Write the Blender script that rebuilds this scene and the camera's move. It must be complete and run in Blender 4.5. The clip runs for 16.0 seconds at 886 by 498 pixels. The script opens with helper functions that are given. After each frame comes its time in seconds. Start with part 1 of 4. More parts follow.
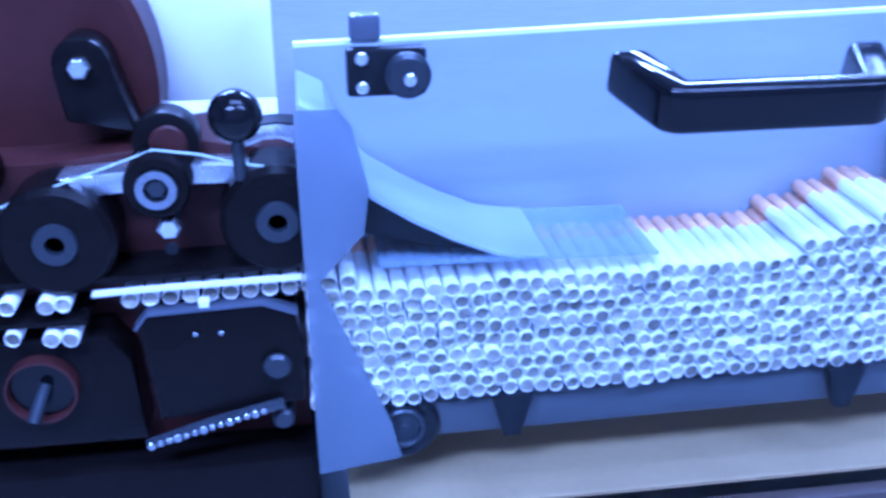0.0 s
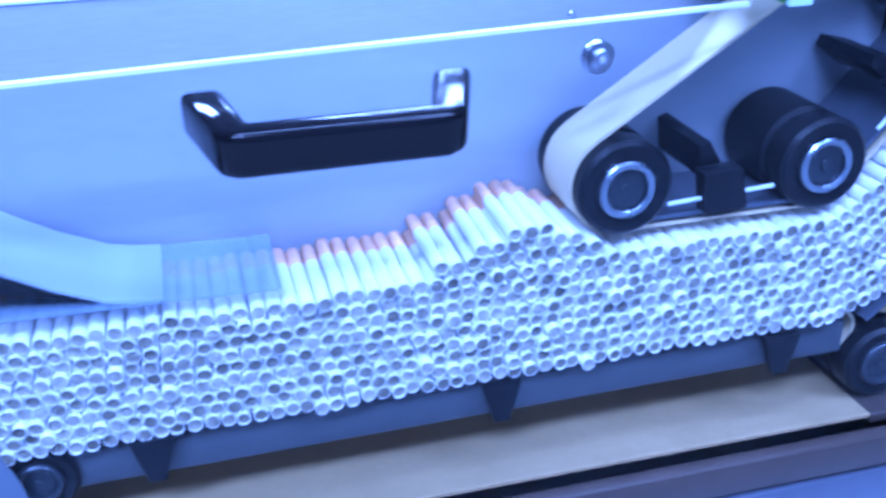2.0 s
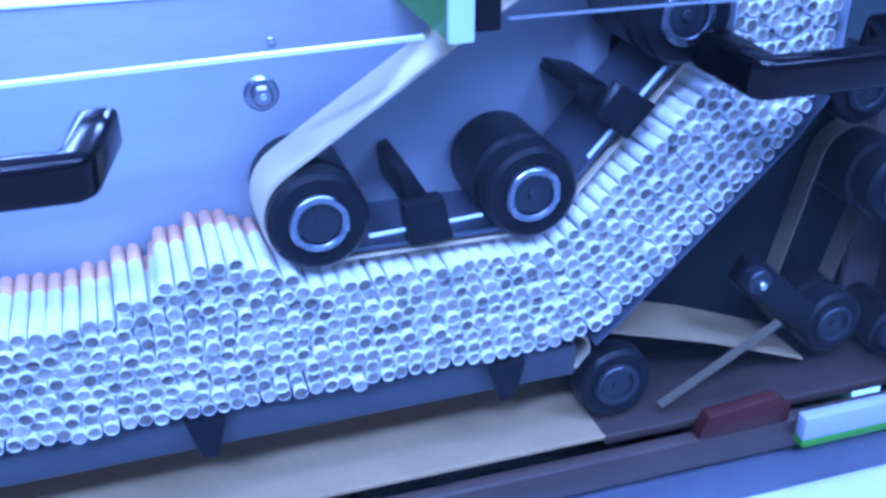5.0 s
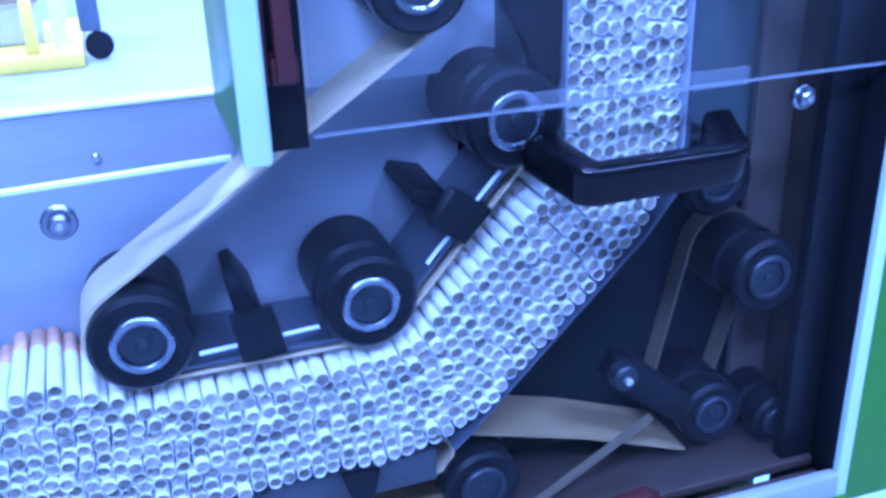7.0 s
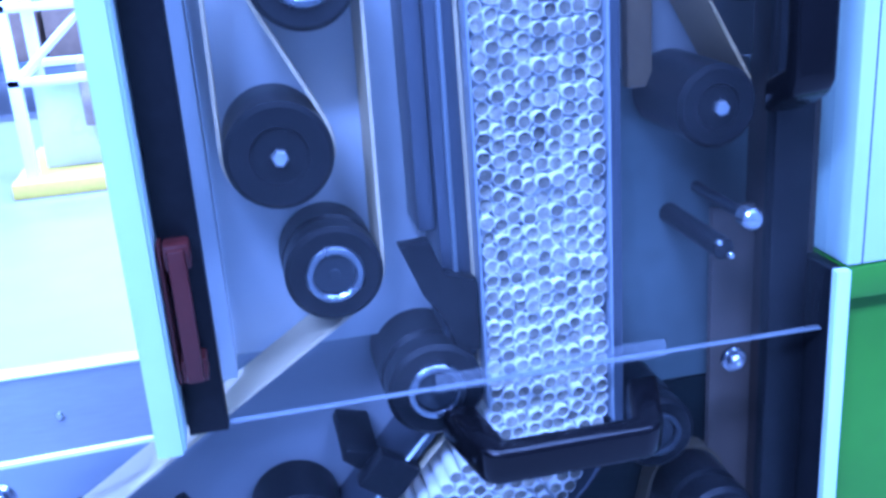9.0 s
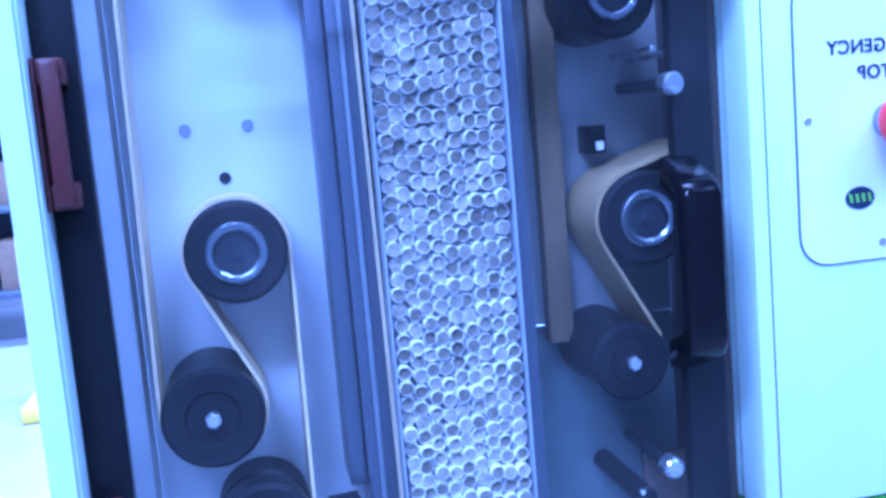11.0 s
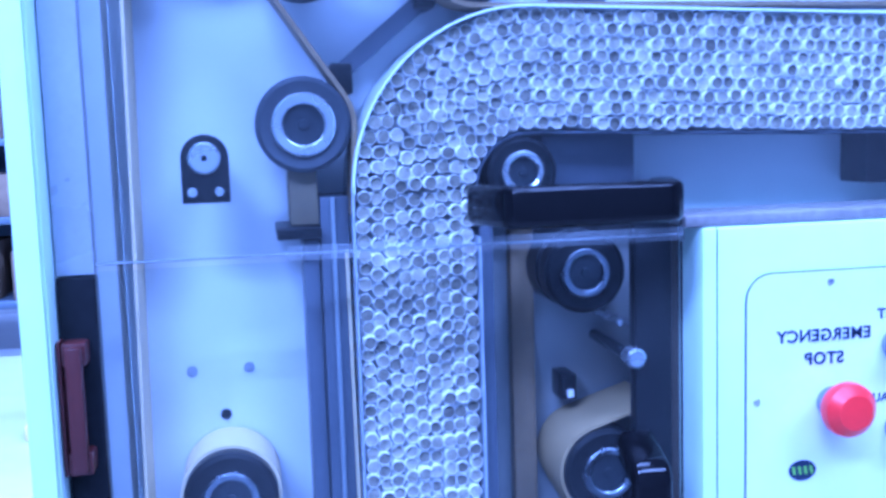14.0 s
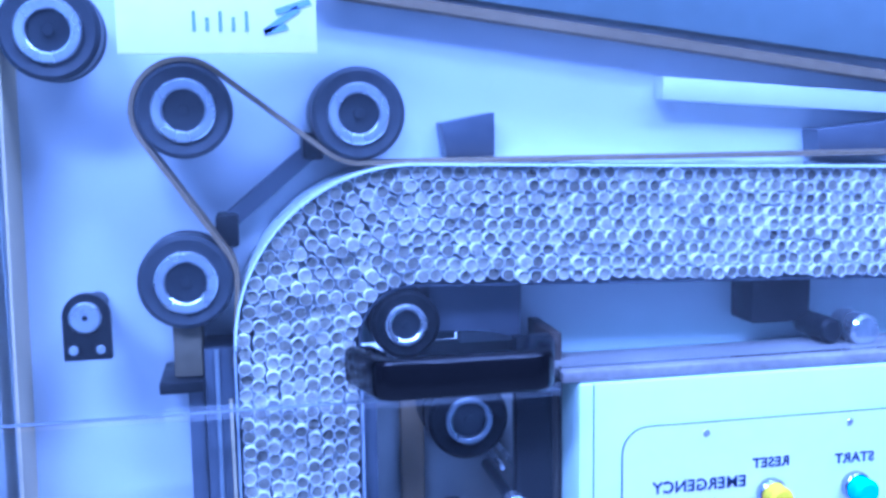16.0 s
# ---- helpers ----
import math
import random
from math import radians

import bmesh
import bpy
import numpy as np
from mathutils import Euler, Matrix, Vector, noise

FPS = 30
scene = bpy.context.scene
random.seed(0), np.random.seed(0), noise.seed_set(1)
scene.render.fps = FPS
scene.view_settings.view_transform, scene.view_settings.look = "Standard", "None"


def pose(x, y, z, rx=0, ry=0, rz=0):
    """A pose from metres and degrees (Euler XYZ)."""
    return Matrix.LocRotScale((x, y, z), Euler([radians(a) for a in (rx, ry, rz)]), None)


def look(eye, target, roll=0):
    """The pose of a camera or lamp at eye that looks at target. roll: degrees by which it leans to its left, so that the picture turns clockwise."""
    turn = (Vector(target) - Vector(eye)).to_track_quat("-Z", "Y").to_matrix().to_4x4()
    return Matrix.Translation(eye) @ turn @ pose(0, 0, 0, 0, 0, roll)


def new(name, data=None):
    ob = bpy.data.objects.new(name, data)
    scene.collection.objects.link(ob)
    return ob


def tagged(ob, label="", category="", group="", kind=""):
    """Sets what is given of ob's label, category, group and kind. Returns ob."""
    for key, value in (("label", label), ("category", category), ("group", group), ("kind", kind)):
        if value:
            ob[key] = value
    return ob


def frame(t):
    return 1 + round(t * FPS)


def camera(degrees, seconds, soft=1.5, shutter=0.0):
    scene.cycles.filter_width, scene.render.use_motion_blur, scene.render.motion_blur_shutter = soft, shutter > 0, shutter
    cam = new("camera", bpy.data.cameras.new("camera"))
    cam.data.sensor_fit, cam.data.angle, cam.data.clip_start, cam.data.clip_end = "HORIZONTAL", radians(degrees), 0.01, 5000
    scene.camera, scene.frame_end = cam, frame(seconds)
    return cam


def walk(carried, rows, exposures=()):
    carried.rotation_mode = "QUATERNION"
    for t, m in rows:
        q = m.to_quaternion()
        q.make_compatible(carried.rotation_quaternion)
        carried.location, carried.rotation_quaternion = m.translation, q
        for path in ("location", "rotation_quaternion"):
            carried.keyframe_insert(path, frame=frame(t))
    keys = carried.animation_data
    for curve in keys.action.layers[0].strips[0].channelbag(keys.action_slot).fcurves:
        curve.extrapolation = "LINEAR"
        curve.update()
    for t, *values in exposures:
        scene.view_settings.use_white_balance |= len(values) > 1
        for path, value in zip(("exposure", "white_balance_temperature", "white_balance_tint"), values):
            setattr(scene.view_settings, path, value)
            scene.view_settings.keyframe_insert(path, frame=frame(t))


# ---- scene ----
cam = camera(47.0, 16.0, soft=3.0, shutter=0.4)
PATH = [
    (0, (-0.348, -0.438, 1.178), (-0.09, 1.37, 0.362), -0.2),
    (0.5, (-0.335, -0.45, 1.173), (0.051, 1.345, 0.381), 0.2),
    (1, (-0.307, -0.45, 1.176), (0.13, 1.33, 0.376), 0.4),
    (1.5, (-0.259, -0.451, 1.191), (0.15, 1.316, 0.348), -0.7),
    (2, (-0.211, -0.442, 1.199), (0.237, 1.306, 0.335), -1.2),
    (2.5, (-0.174, -0.432, 1.205), (0.328, 1.291, 0.323), -0.5),
    (3, (-0.152, -0.429, 1.201), (0.385, 1.292, 0.335), -1.5),
    (3.5, (-0.133, -0.428, 1.205), (0.395, 1.291, 0.329), -1.3),
    (3.7, (-0.126, -0.432, 1.208), (0.412, 1.28, 0.324), -0.8),
    (5.8, (-0.047, -0.455, 1.223), (0.505, 1.234, 0.306), 0.1),
    (6, (-0.036, -0.455, 1.222), (0.519, 1.238, 0.314), -0.3),
    (6.5, (-0.016, -0.455, 1.231), (0.561, 1.243, 0.346), -0.8),
    (7, (0.006, -0.456, 1.246), (0.57, 1.27, 0.409), -1.7),
    (7.5, (0.03, -0.455, 1.264), (0.516, 1.301, 0.439), -1.7),
    (8, (0.068, -0.469, 1.271), (0.515, 1.342, 0.548), -4.0),
    (8.5, (0.1, -0.471, 1.308), (0.49, 1.364, 0.612), -4.1),
    (9, (0.112, -0.475, 1.338), (0.468, 1.377, 0.671), -4.1),
    (9.5, (0.11, -0.478, 1.347), (0.532, 1.388, 0.764), -3.8),
    (10, (0.112, -0.485, 1.359), (0.585, 1.391, 0.852), -4.0),
    (10.2, (0.121, -0.491, 1.36), (0.574, 1.406, 0.916), -4.3),
    (12.3, (0.17, -0.536, 1.408), (0.489, 1.43, 1.223), -4.3),
    (12.5, (0.171, -0.538, 1.42), (0.48, 1.428, 1.225), -4.1),
    (13, (0.168, -0.546, 1.447), (0.476, 1.421, 1.259), -4.0),
    (13.5, (0.165, -0.55, 1.48), (0.5, 1.409, 1.264), -2.8),
    (14, (0.17, -0.555, 1.504), (0.525, 1.4, 1.275), -1.8),
    (14.5, (0.186, -0.562, 1.523), (0.565, 1.39, 1.309), -1.8),
    (15, (0.205, -0.567, 1.55), (0.584, 1.385, 1.333), -1.1),
    (15.5, (0.222, -0.567, 1.57), (0.594, 1.384, 1.339), -1.0),
    (16, (0.23, -0.565, 1.598), (0.609, 1.382, 1.339), -0.9),
]
EXPOSURE = [(0, -0.74, 3690, 38), (2, -0.76, 3690, 38), (6, -0.88, 3690, 38), (7.5, -0.92, 3690, 38), (10, -0.72, 3690, 38), (12.5, -0.76, 3690, 38), (16, -0.84, 3690, 38)]
walk(cam, [(t, look(e, g, r)) for t, e, g, r in PATH], EXPOSURE)

# ---- light ----
HALL = dict(x0=-5.0, x1=6.0, y0=-4.0, y1=9.0, h=4.2)
world = bpy.data.worlds.new("world")
world.use_nodes = True
scene.world = world
world.node_tree.nodes["Background"].inputs[0].default_value = (0.75, 0.85, 1.0, 1)
world.node_tree.nodes["Background"].inputs[1].default_value = 0.05


def lamp(name, x, y, z, sx, sy, watts, color=(0.92, 0.96, 1.0)):
    d = bpy.data.lights.new(name, "AREA")
    d.shape, d.size, d.size_y, d.energy, d.color = "RECTANGLE", sx, sy, watts, color
    ob = new(name, d)
    ob.location = (x, y, z)
    return ob


# assumed ceiling lamps, never in view; placed and powered to light machine and hall
LAMPS = [(-1.4, -2.6, 330), (1.8, -2.1, 160), (0.2, -0.7, 100), (-1.4, 3.4, 560), (1.8, 3.4, 560), (-1.4, 6.6, 420), (1.8, 6.6, 420)]
for lx, ly, watts in LAMPS:
    lamp("ceiling_lamp_light", lx, ly, HALL["h"] - 0.16, 2.2, 0.6, watts)


# ---- materials ----
def mat(name, color, rough=0.5, metal=0.0, scale=40.0, vary=0.12, bump=0.0, spec=0.5, rand=0.0, coat=0.0, stretch=(1, 1, 1)):
    m = bpy.data.materials.new(name)
    m.use_nodes = True
    nt = m.node_tree
    bs = nt.nodes["Principled BSDF"]
    tc = nt.nodes.new("ShaderNodeTexCoord")
    mp = nt.nodes.new("ShaderNodeMapping")
    mp.inputs["Scale"].default_value = stretch
    nt.links.new(tc.outputs["Object"], mp.inputs[0])
    fine = nt.nodes.new("ShaderNodeTexNoise")
    fine.inputs["Scale"].default_value, fine.inputs["Detail"].default_value = scale * 6, 6
    wide = nt.nodes.new("ShaderNodeTexNoise")
    wide.inputs["Scale"].default_value, wide.inputs["Detail"].default_value = scale * 0.5, 3
    for n in (fine, wide):
        nt.links.new(mp.outputs[0], n.inputs["Vector"])
    both = nt.nodes.new("ShaderNodeMath")
    both.operation = "ADD"
    nt.links.new(fine.outputs[0], both.inputs[0])
    nt.links.new(wide.outputs[0], both.inputs[1])
    ramp = nt.nodes.new("ShaderNodeMapRange")
    ramp.inputs["From Min"].default_value, ramp.inputs["From Max"].default_value = 0.6, 1.4
    ramp.inputs["To Min"].default_value, ramp.inputs["To Max"].default_value = 1 - vary, 1 + vary
    nt.links.new(both.outputs[0], ramp.inputs[0])
    out = ramp.outputs[0]
    if rand:
        info = nt.nodes.new("ShaderNodeObjectInfo")
        rr = nt.nodes.new("ShaderNodeMapRange")
        rr.inputs["To Min"].default_value, rr.inputs["To Max"].default_value = 1 - rand, 1 + rand
        nt.links.new(info.outputs["Random"], rr.inputs[0])
        mul = nt.nodes.new("ShaderNodeMath")
        mul.operation = "MULTIPLY"
        nt.links.new(out, mul.inputs[0])
        nt.links.new(rr.outputs[0], mul.inputs[1])
        out = mul.outputs[0]
    tint = nt.nodes.new("ShaderNodeVectorMath")
    tint.operation = "SCALE"
    tint.inputs[0].default_value = color
    nt.links.new(out, tint.inputs["Scale"])
    nt.links.new(tint.outputs[0], bs.inputs["Base Color"])
    rg = nt.nodes.new("ShaderNodeMapRange")
    rg.inputs["From Min"].default_value, rg.inputs["From Max"].default_value = 0.3, 0.7
    rg.inputs["To Min"].default_value, rg.inputs["To Max"].default_value = max(rough - 0.08, 0.02), min(rough + 0.1, 1)
    nt.links.new(wide.outputs[0], rg.inputs[0])
    nt.links.new(rg.outputs[0], bs.inputs["Roughness"])
    bs.inputs["Metallic"].default_value = metal
    bs.inputs["Specular IOR Level"].default_value = spec
    bs.inputs["Coat Weight"].default_value = coat
    if bump:
        b = nt.nodes.new("ShaderNodeBump")
        b.inputs["Strength"].default_value, b.inputs["Distance"].default_value = bump, 0.0006
        nt.links.new(fine.outputs[0], b.inputs["Height"])
        nt.links.new(b.outputs[0], bs.inputs["Normal"])
    return m


def glass_mat(name, tint, gloss=1.0, haze=0.02):
    m = bpy.data.materials.new(name)
    m.use_nodes = True
    nt = m.node_tree
    nt.nodes.clear()
    o = nt.nodes.new("ShaderNodeOutputMaterial")
    mix = nt.nodes.new("ShaderNodeMixShader")
    tr = nt.nodes.new("ShaderNodeBsdfTransparent")
    gl = nt.nodes.new("ShaderNodeBsdfGlossy")
    fr = nt.nodes.new("ShaderNodeFresnel")
    fr.inputs["IOR"].default_value = 1.08 + 0.05 * gloss
    tr.inputs[0].default_value = (*tint, 1)
    gl.inputs["Roughness"].default_value = 0.06
    nt.links.new(fr.outputs[0], mix.inputs[0])
    nt.links.new(tr.outputs[0], mix.inputs[1])
    nt.links.new(gl.outputs[0], mix.inputs[2])
    # a thin pale diffuse layer stands in for the covers' reflection haze
    film = nt.nodes.new("ShaderNodeMixShader")
    veil = nt.nodes.new("ShaderNodeBsdfDiffuse")
    veil.inputs[0].default_value = (0.62, 0.66, 0.68, 1)
    tc = nt.nodes.new("ShaderNodeTexCoord")
    cloud = nt.nodes.new("ShaderNodeTexNoise")
    cloud.inputs["Scale"].default_value, cloud.inputs["Detail"].default_value = 9, 5
    rg = nt.nodes.new("ShaderNodeMapRange")
    rg.inputs["From Min"].default_value, rg.inputs["From Max"].default_value = 0.3, 0.7
    rg.inputs["To Min"].default_value, rg.inputs["To Max"].default_value = haze * 0.2, haze
    nt.links.new(tc.outputs["Object"], cloud.inputs["Vector"])
    nt.links.new(cloud.outputs[0], rg.inputs[0])
    nt.links.new(rg.outputs[0], film.inputs[0])
    nt.links.new(mix.outputs[0], film.inputs[1])
    nt.links.new(veil.outputs[0], film.inputs[2])
    nt.links.new(film.outputs[0], o.inputs[0])
    return m


def frost_mat(name, tint, amount):
    m = bpy.data.materials.new(name)
    m.use_nodes = True
    nt = m.node_tree
    nt.nodes.clear()
    o = nt.nodes.new("ShaderNodeOutputMaterial")
    mix = nt.nodes.new("ShaderNodeMixShader")
    mix.inputs[0].default_value = amount
    tr = nt.nodes.new("ShaderNodeBsdfTransparent")
    df = nt.nodes.new("ShaderNodeBsdfDiffuse")
    df.inputs[0].default_value = (*tint, 1)
    nt.links.new(tr.outputs[0], mix.inputs[1])
    nt.links.new(df.outputs[0], mix.inputs[2])
    nt.links.new(mix.outputs[0], o.inputs[0])
    return m


def glow_mat(name, color, strength):
    m = bpy.data.materials.new(name)
    m.use_nodes = True
    bs = m.node_tree.nodes["Principled BSDF"]
    bs.inputs["Base Color"].default_value = (*color, 1)
    bs.inputs["Emission Color"].default_value = (*color, 1)
    bs.inputs["Emission Strength"].default_value = strength
    return m


M_STEEL = mat("brushed_plate", (0.34, 0.355, 0.38), 0.42, 0.08, 12, 0.08, 0.05, stretch=(1, 1, 8))
M_PLATE = mat("painted_plate", (0.66, 0.69, 0.72), 0.45, 0.1, 10, 0.07)
# near-black base colour carries the shade of the recess below the elevator
M_DARKPLATE = mat("bay_shade_plate", (0.012, 0.017, 0.018), 0.5, 0.0, 10, 0.25, spec=0.15)
M_BAYPLATE = mat("grey_bay_plate", (0.34, 0.35, 0.34), 0.45, 0.0, 10, 0.12)
M_MIDPLATE = mat("grey_green_plate", (0.19, 0.23, 0.235), 0.35, 0.3, 10, 0.15)
M_LIP = mat("dull_lip", (0.42, 0.45, 0.50), 0.35, 0.2, 40, 0.06)
M_DIRTY = mat("soiled_rail", (0.26, 0.25, 0.24), 0.6, 0.1, 40, 0.25)
M_STRIP = mat("brown_strip", (0.20, 0.155, 0.09), 0.6, 0, 30, 0.15, 0.1, spec=0.2)
# darkest belt tone: the lower bay's shade is mixed into the tan
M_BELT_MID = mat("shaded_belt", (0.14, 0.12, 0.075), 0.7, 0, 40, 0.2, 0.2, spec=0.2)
M_BAR = mat("grey_bar", (0.11, 0.12, 0.15), 0.4, 0.4, 14, 0.12, stretch=(1, 1, 0.2))
M_RUBBER = mat("black_rubber", (0.010, 0.011, 0.013), 0.36, 0, 30, 0.3, 0.1, spec=0.15)
M_BLACK = mat("black_plastic", (0.005, 0.005, 0.006), 0.12, 0, 30, 0.2, spec=0.24)
M_RING = mat("steel_ring", (0.36, 0.38, 0.42), 0.26, 1.0, 60, 0.1)
M_BOLT = mat("zinc_bolt", (0.75, 0.77, 0.80), 0.25, 0.9, 80, 0.1)
M_HUB = mat("dark_hub", (0.035, 0.040, 0.048), 0.35, 0.4, 60, 0.2)
M_BELT = mat("tan_belt", (0.60, 0.52, 0.32), 0.6, 0, 40, 0.12, 0.2)
M_EDGEDULL = mat("dull_edge", (0.20, 0.22, 0.24), 0.35, 0, 40, 0.06)
# lighter rubber for the upper rollers, with the cover's haze in its colour
M_GREYRUBBER = mat("hazed_rubber", (0.045, 0.050, 0.060), 0.45, 0, 30, 0.2, 0.1, spec=0.3)
M_BED = mat("bed_steel", (0.075, 0.08, 0.09), 0.5, 0.1, 14, 0.12)
# darker copy of tan_belt, with the shade on lower and drive belts in it
M_BELT_DARK = mat("dim_belt", (0.34, 0.265, 0.13), 0.6, 0, 40, 0.15, 0.2)
M_PAPER = mat("cigarette_paper", (0.86, 0.86, 0.84), 0.7, 0, 120, 0.05, rand=0.04)
M_TOBACCO = mat("tobacco", (0.31, 0.295, 0.235), 0.9, 0, 300, 0.5, 0.8, rand=0.5)
M_CORK = mat("cork_tip", (0.80, 0.50, 0.31), 0.6, 0, 200, 0.25, rand=0.15)
M_GREEN = mat("green_paint", (0.085, 0.24, 0.012), 0.4, 0, 12, 0.08)
M_PALE = mat("pale_green_paint", (0.70, 0.86, 0.76), 0.4, 0, 10, 0.04)
M_LABEL = mat("panel_plate", (0.78, 0.84, 0.86), 0.35, 0, 14, 0.03)
M_LINE = mat("dark_line", (0.06, 0.08, 0.12), 0.5)
M_INK = mat("blue_black_ink", (0.02, 0.03, 0.07), 0.5)
M_RED = mat("red_button", (0.75, 0.03, 0.03), 0.3, 0, 40, 0.06)
M_YELLOW = mat("yellow_button", (0.80, 0.64, 0.0), 0.5, 0, 40, 0.06, spec=0.15)
M_CYAN = mat("cyan_button", (0.05, 0.55, 0.65), 0.3, 0, 40, 0.06)
M_LOGOGREEN = mat("logo_green", (0.25, 0.5, 0.08), 0.4)
M_REDBROWN = mat("red_brown_plastic", (0.06, 0.012, 0.010), 0.4, 0, 30, 0.12)
M_BROWN = mat("brown_paint", (0.045, 0.014, 0.012), 0.42, 0.0, 16, 0.25, spec=0.25)
M_WHITE = mat("white_label", (0.85, 0.86, 0.86), 0.5, 0, 20, 0.03)
M_BLUEINK = mat("blue_print", (0.24, 0.34, 0.50), 0.5)
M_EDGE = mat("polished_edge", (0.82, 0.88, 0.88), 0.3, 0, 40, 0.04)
M_WALLPALE = mat("pale_wall", (0.36, 0.37, 0.37), 0.8, 0, 0.6, 0.06)
M_FLOOR = mat("hall_floor", (0.33, 0.335, 0.34), 0.4, 0, 0.8, 0.08)
M_WALL = mat("hall_wall", (0.17, 0.18, 0.20), 0.8, 0, 0.6, 0.08)
M_CEIL = mat("hall_ceiling", (0.30, 0.31, 0.33), 0.9, 0, 0.6, 0.05)
M_YELLOWPAINT = mat("yellow_paint", (0.70, 0.58, 0.06), 0.5, 0, 6, 0.1)
M_BRONZE = mat("bronze_paint", (0.055, 0.042, 0.032), 0.5, 0.1, 10, 0.2)
M_BROWNPANEL = mat("dull_brown_panel", (0.11, 0.092, 0.075), 0.5, 0.0, 10, 0.2)
M_TIMBER = mat("brown_board", (0.40, 0.33, 0.26), 0.6, 0, 6, 0.2)
M_GLASS = glass_mat("clear_acrylic", (0.95, 0.97, 0.98), 0.4, 0.004)
# more of the painted reflection haze, for the elevator and upper covers
M_GLASS_HAZED = glass_mat("reflection_haze_acrylic", (0.95, 0.97, 0.98), 0.4, 0.022)
M_SHELF = mat("shelf_steel", (0.10, 0.12, 0.15), 0.6, 0.3, 4, 0.15)
M_CARTON = mat("brown_carton", (0.16, 0.115, 0.07), 0.8, 0, 3, 0.2, rand=0.3)
M_FROST = frost_mat("frosted_acrylic", (0.6, 0.65, 0.7), 0.09)
M_CLEARGUIDE = frost_mat("clear_guide_sheet", (0.60, 0.65, 0.72), 0.45)
M_HAZE = frost_mat("hazy_acrylic", (0.34, 0.40, 0.50), 0.42)
M_HOPPER = mat("dull_sheet", (0.30, 0.32, 0.36), 0.45, 0.2, 14, 0.12)
M_OIL = mat("oiled_black_steel", (0.006, 0.005, 0.005), 0.28, 0, 24, 0.25, 0.05, spec=0.10)
M_END = frost_mat("hazy_end_sheet", (0.21, 0.23, 0.27), 0.66)
M_LAMP = glow_mat("lamp_diffuser", (0.95, 0.98, 1.0), 5.0)
M_THREAD = mat("pale_green_tape", (0.60, 0.70, 0.62), 0.5, 0, 40, 0.08)


# ---- mesh helpers ----
def to_mesh(name, bm, material):
    bmesh.ops.recalc_face_normals(bm, faces=bm.faces[:])
    me = bpy.data.meshes.new(name)
    bm.to_mesh(me)
    bm.free()
    for m in (material if isinstance(material, (list, tuple)) else [material]):
        me.materials.append(m)
    return me


def smooth(me, angle=0.6):
    for p in me.polygons:
        p.use_smooth = True
    me.set_sharp_from_angle(angle=angle)


def part(name, bm, material, parent=None, label="", soft=True):
    me = to_mesh(name, bm, material)
    if soft:
        smooth(me)
    ob = new(name, me)
    if parent is not None:
        ob.parent = parent
    if label:
        ob["label"] = label
    return ob


def thing(name, label, category, group="", kind="", at=None):
    ob = new(name)
    ob.empty_display_size = 0.02
    if at is not None:
        ob.matrix_basis = at
    return tagged(ob, label, category, group, kind)


def solo(name, bm, material, label, category, group="", kind=""):
    return tagged(part(name, bm, material), label, category, group, kind)


def bevel(bm, w, seg=2):
    if w:
        bmesh.ops.bevel(bm, geom=bm.edges[:], offset=w, segments=seg, affect="EDGES", profile=0.5, clamp_overlap=True)
    return bm


def box(x0, x1, y0, y1, z0, z1, w=0.0, seg=2):
    bm = bmesh.new()
    bmesh.ops.create_cube(bm, size=1)
    for v in bm.verts:
        v.co = Vector(((x0 + x1) / 2 + v.co.x * (x1 - x0), (y0 + y1) / 2 + v.co.y * (y1 - y0), (z0 + z1) / 2 + v.co.z * (z1 - z0)))
    return bevel(bm, w, seg)


def join(*bms):
    out = bmesh.new()
    for b in bms:
        me = bpy.data.meshes.new("tmp")
        b.to_mesh(me)
        b.free()
        out.from_mesh(me)
        bpy.data.meshes.remove(me)
    return out


def prism(pts, y0, y1, w=0.0):
    bm = bmesh.new()
    a = [bm.verts.new((x, y0, z)) for x, z in pts]
    b = [bm.verts.new((x, y1, z)) for x, z in pts]
    bm.faces.new(a)
    bm.faces.new(b[::-1])
    for i in range(len(pts)):
        j = (i + 1) % len(pts)
        bm.faces.new((a[i], b[i], b[j], a[j]))
    return bevel(bm, w)


def lathe(profile, seg=40):
    """A body of revolution round the y axis; profile: (radius, y) from the front axis round to the back axis."""
    bm = bmesh.new()
    rings = []
    for r, y in profile:
        if r < 1e-6:
            rings.append([bm.verts.new((0, y, 0))])
        else:
            rings.append([bm.verts.new((r * math.cos(2 * math.pi * i / seg), y, r * math.sin(2 * math.pi * i / seg))) for i in range(seg)])
    for a, b in zip(rings, rings[1:]):
        for i in range(seg):
            j = (i + 1) % seg
            q = [a[i % len(a)], a[j % len(a)], b[j % len(b)], b[i % len(b)]]
            q = [v for k, v in enumerate(q) if v not in q[:k]]
            if len(q) > 2:
                bm.faces.new(q)
    return bm


def cyl(r, y0, y1, c=0.001, seg=40):
    return lathe([(0, y0), (r - c, y0), (r, y0 + c), (r, y1 - c), (r - c, y1), (0, y1)], seg)


def moved(bm, x=0, y=0, z=0, m=None):
    bmesh.ops.transform(bm, matrix=Matrix.Translation((x, y, z)) @ (m or Matrix()), verts=bm.verts[:])
    return bm


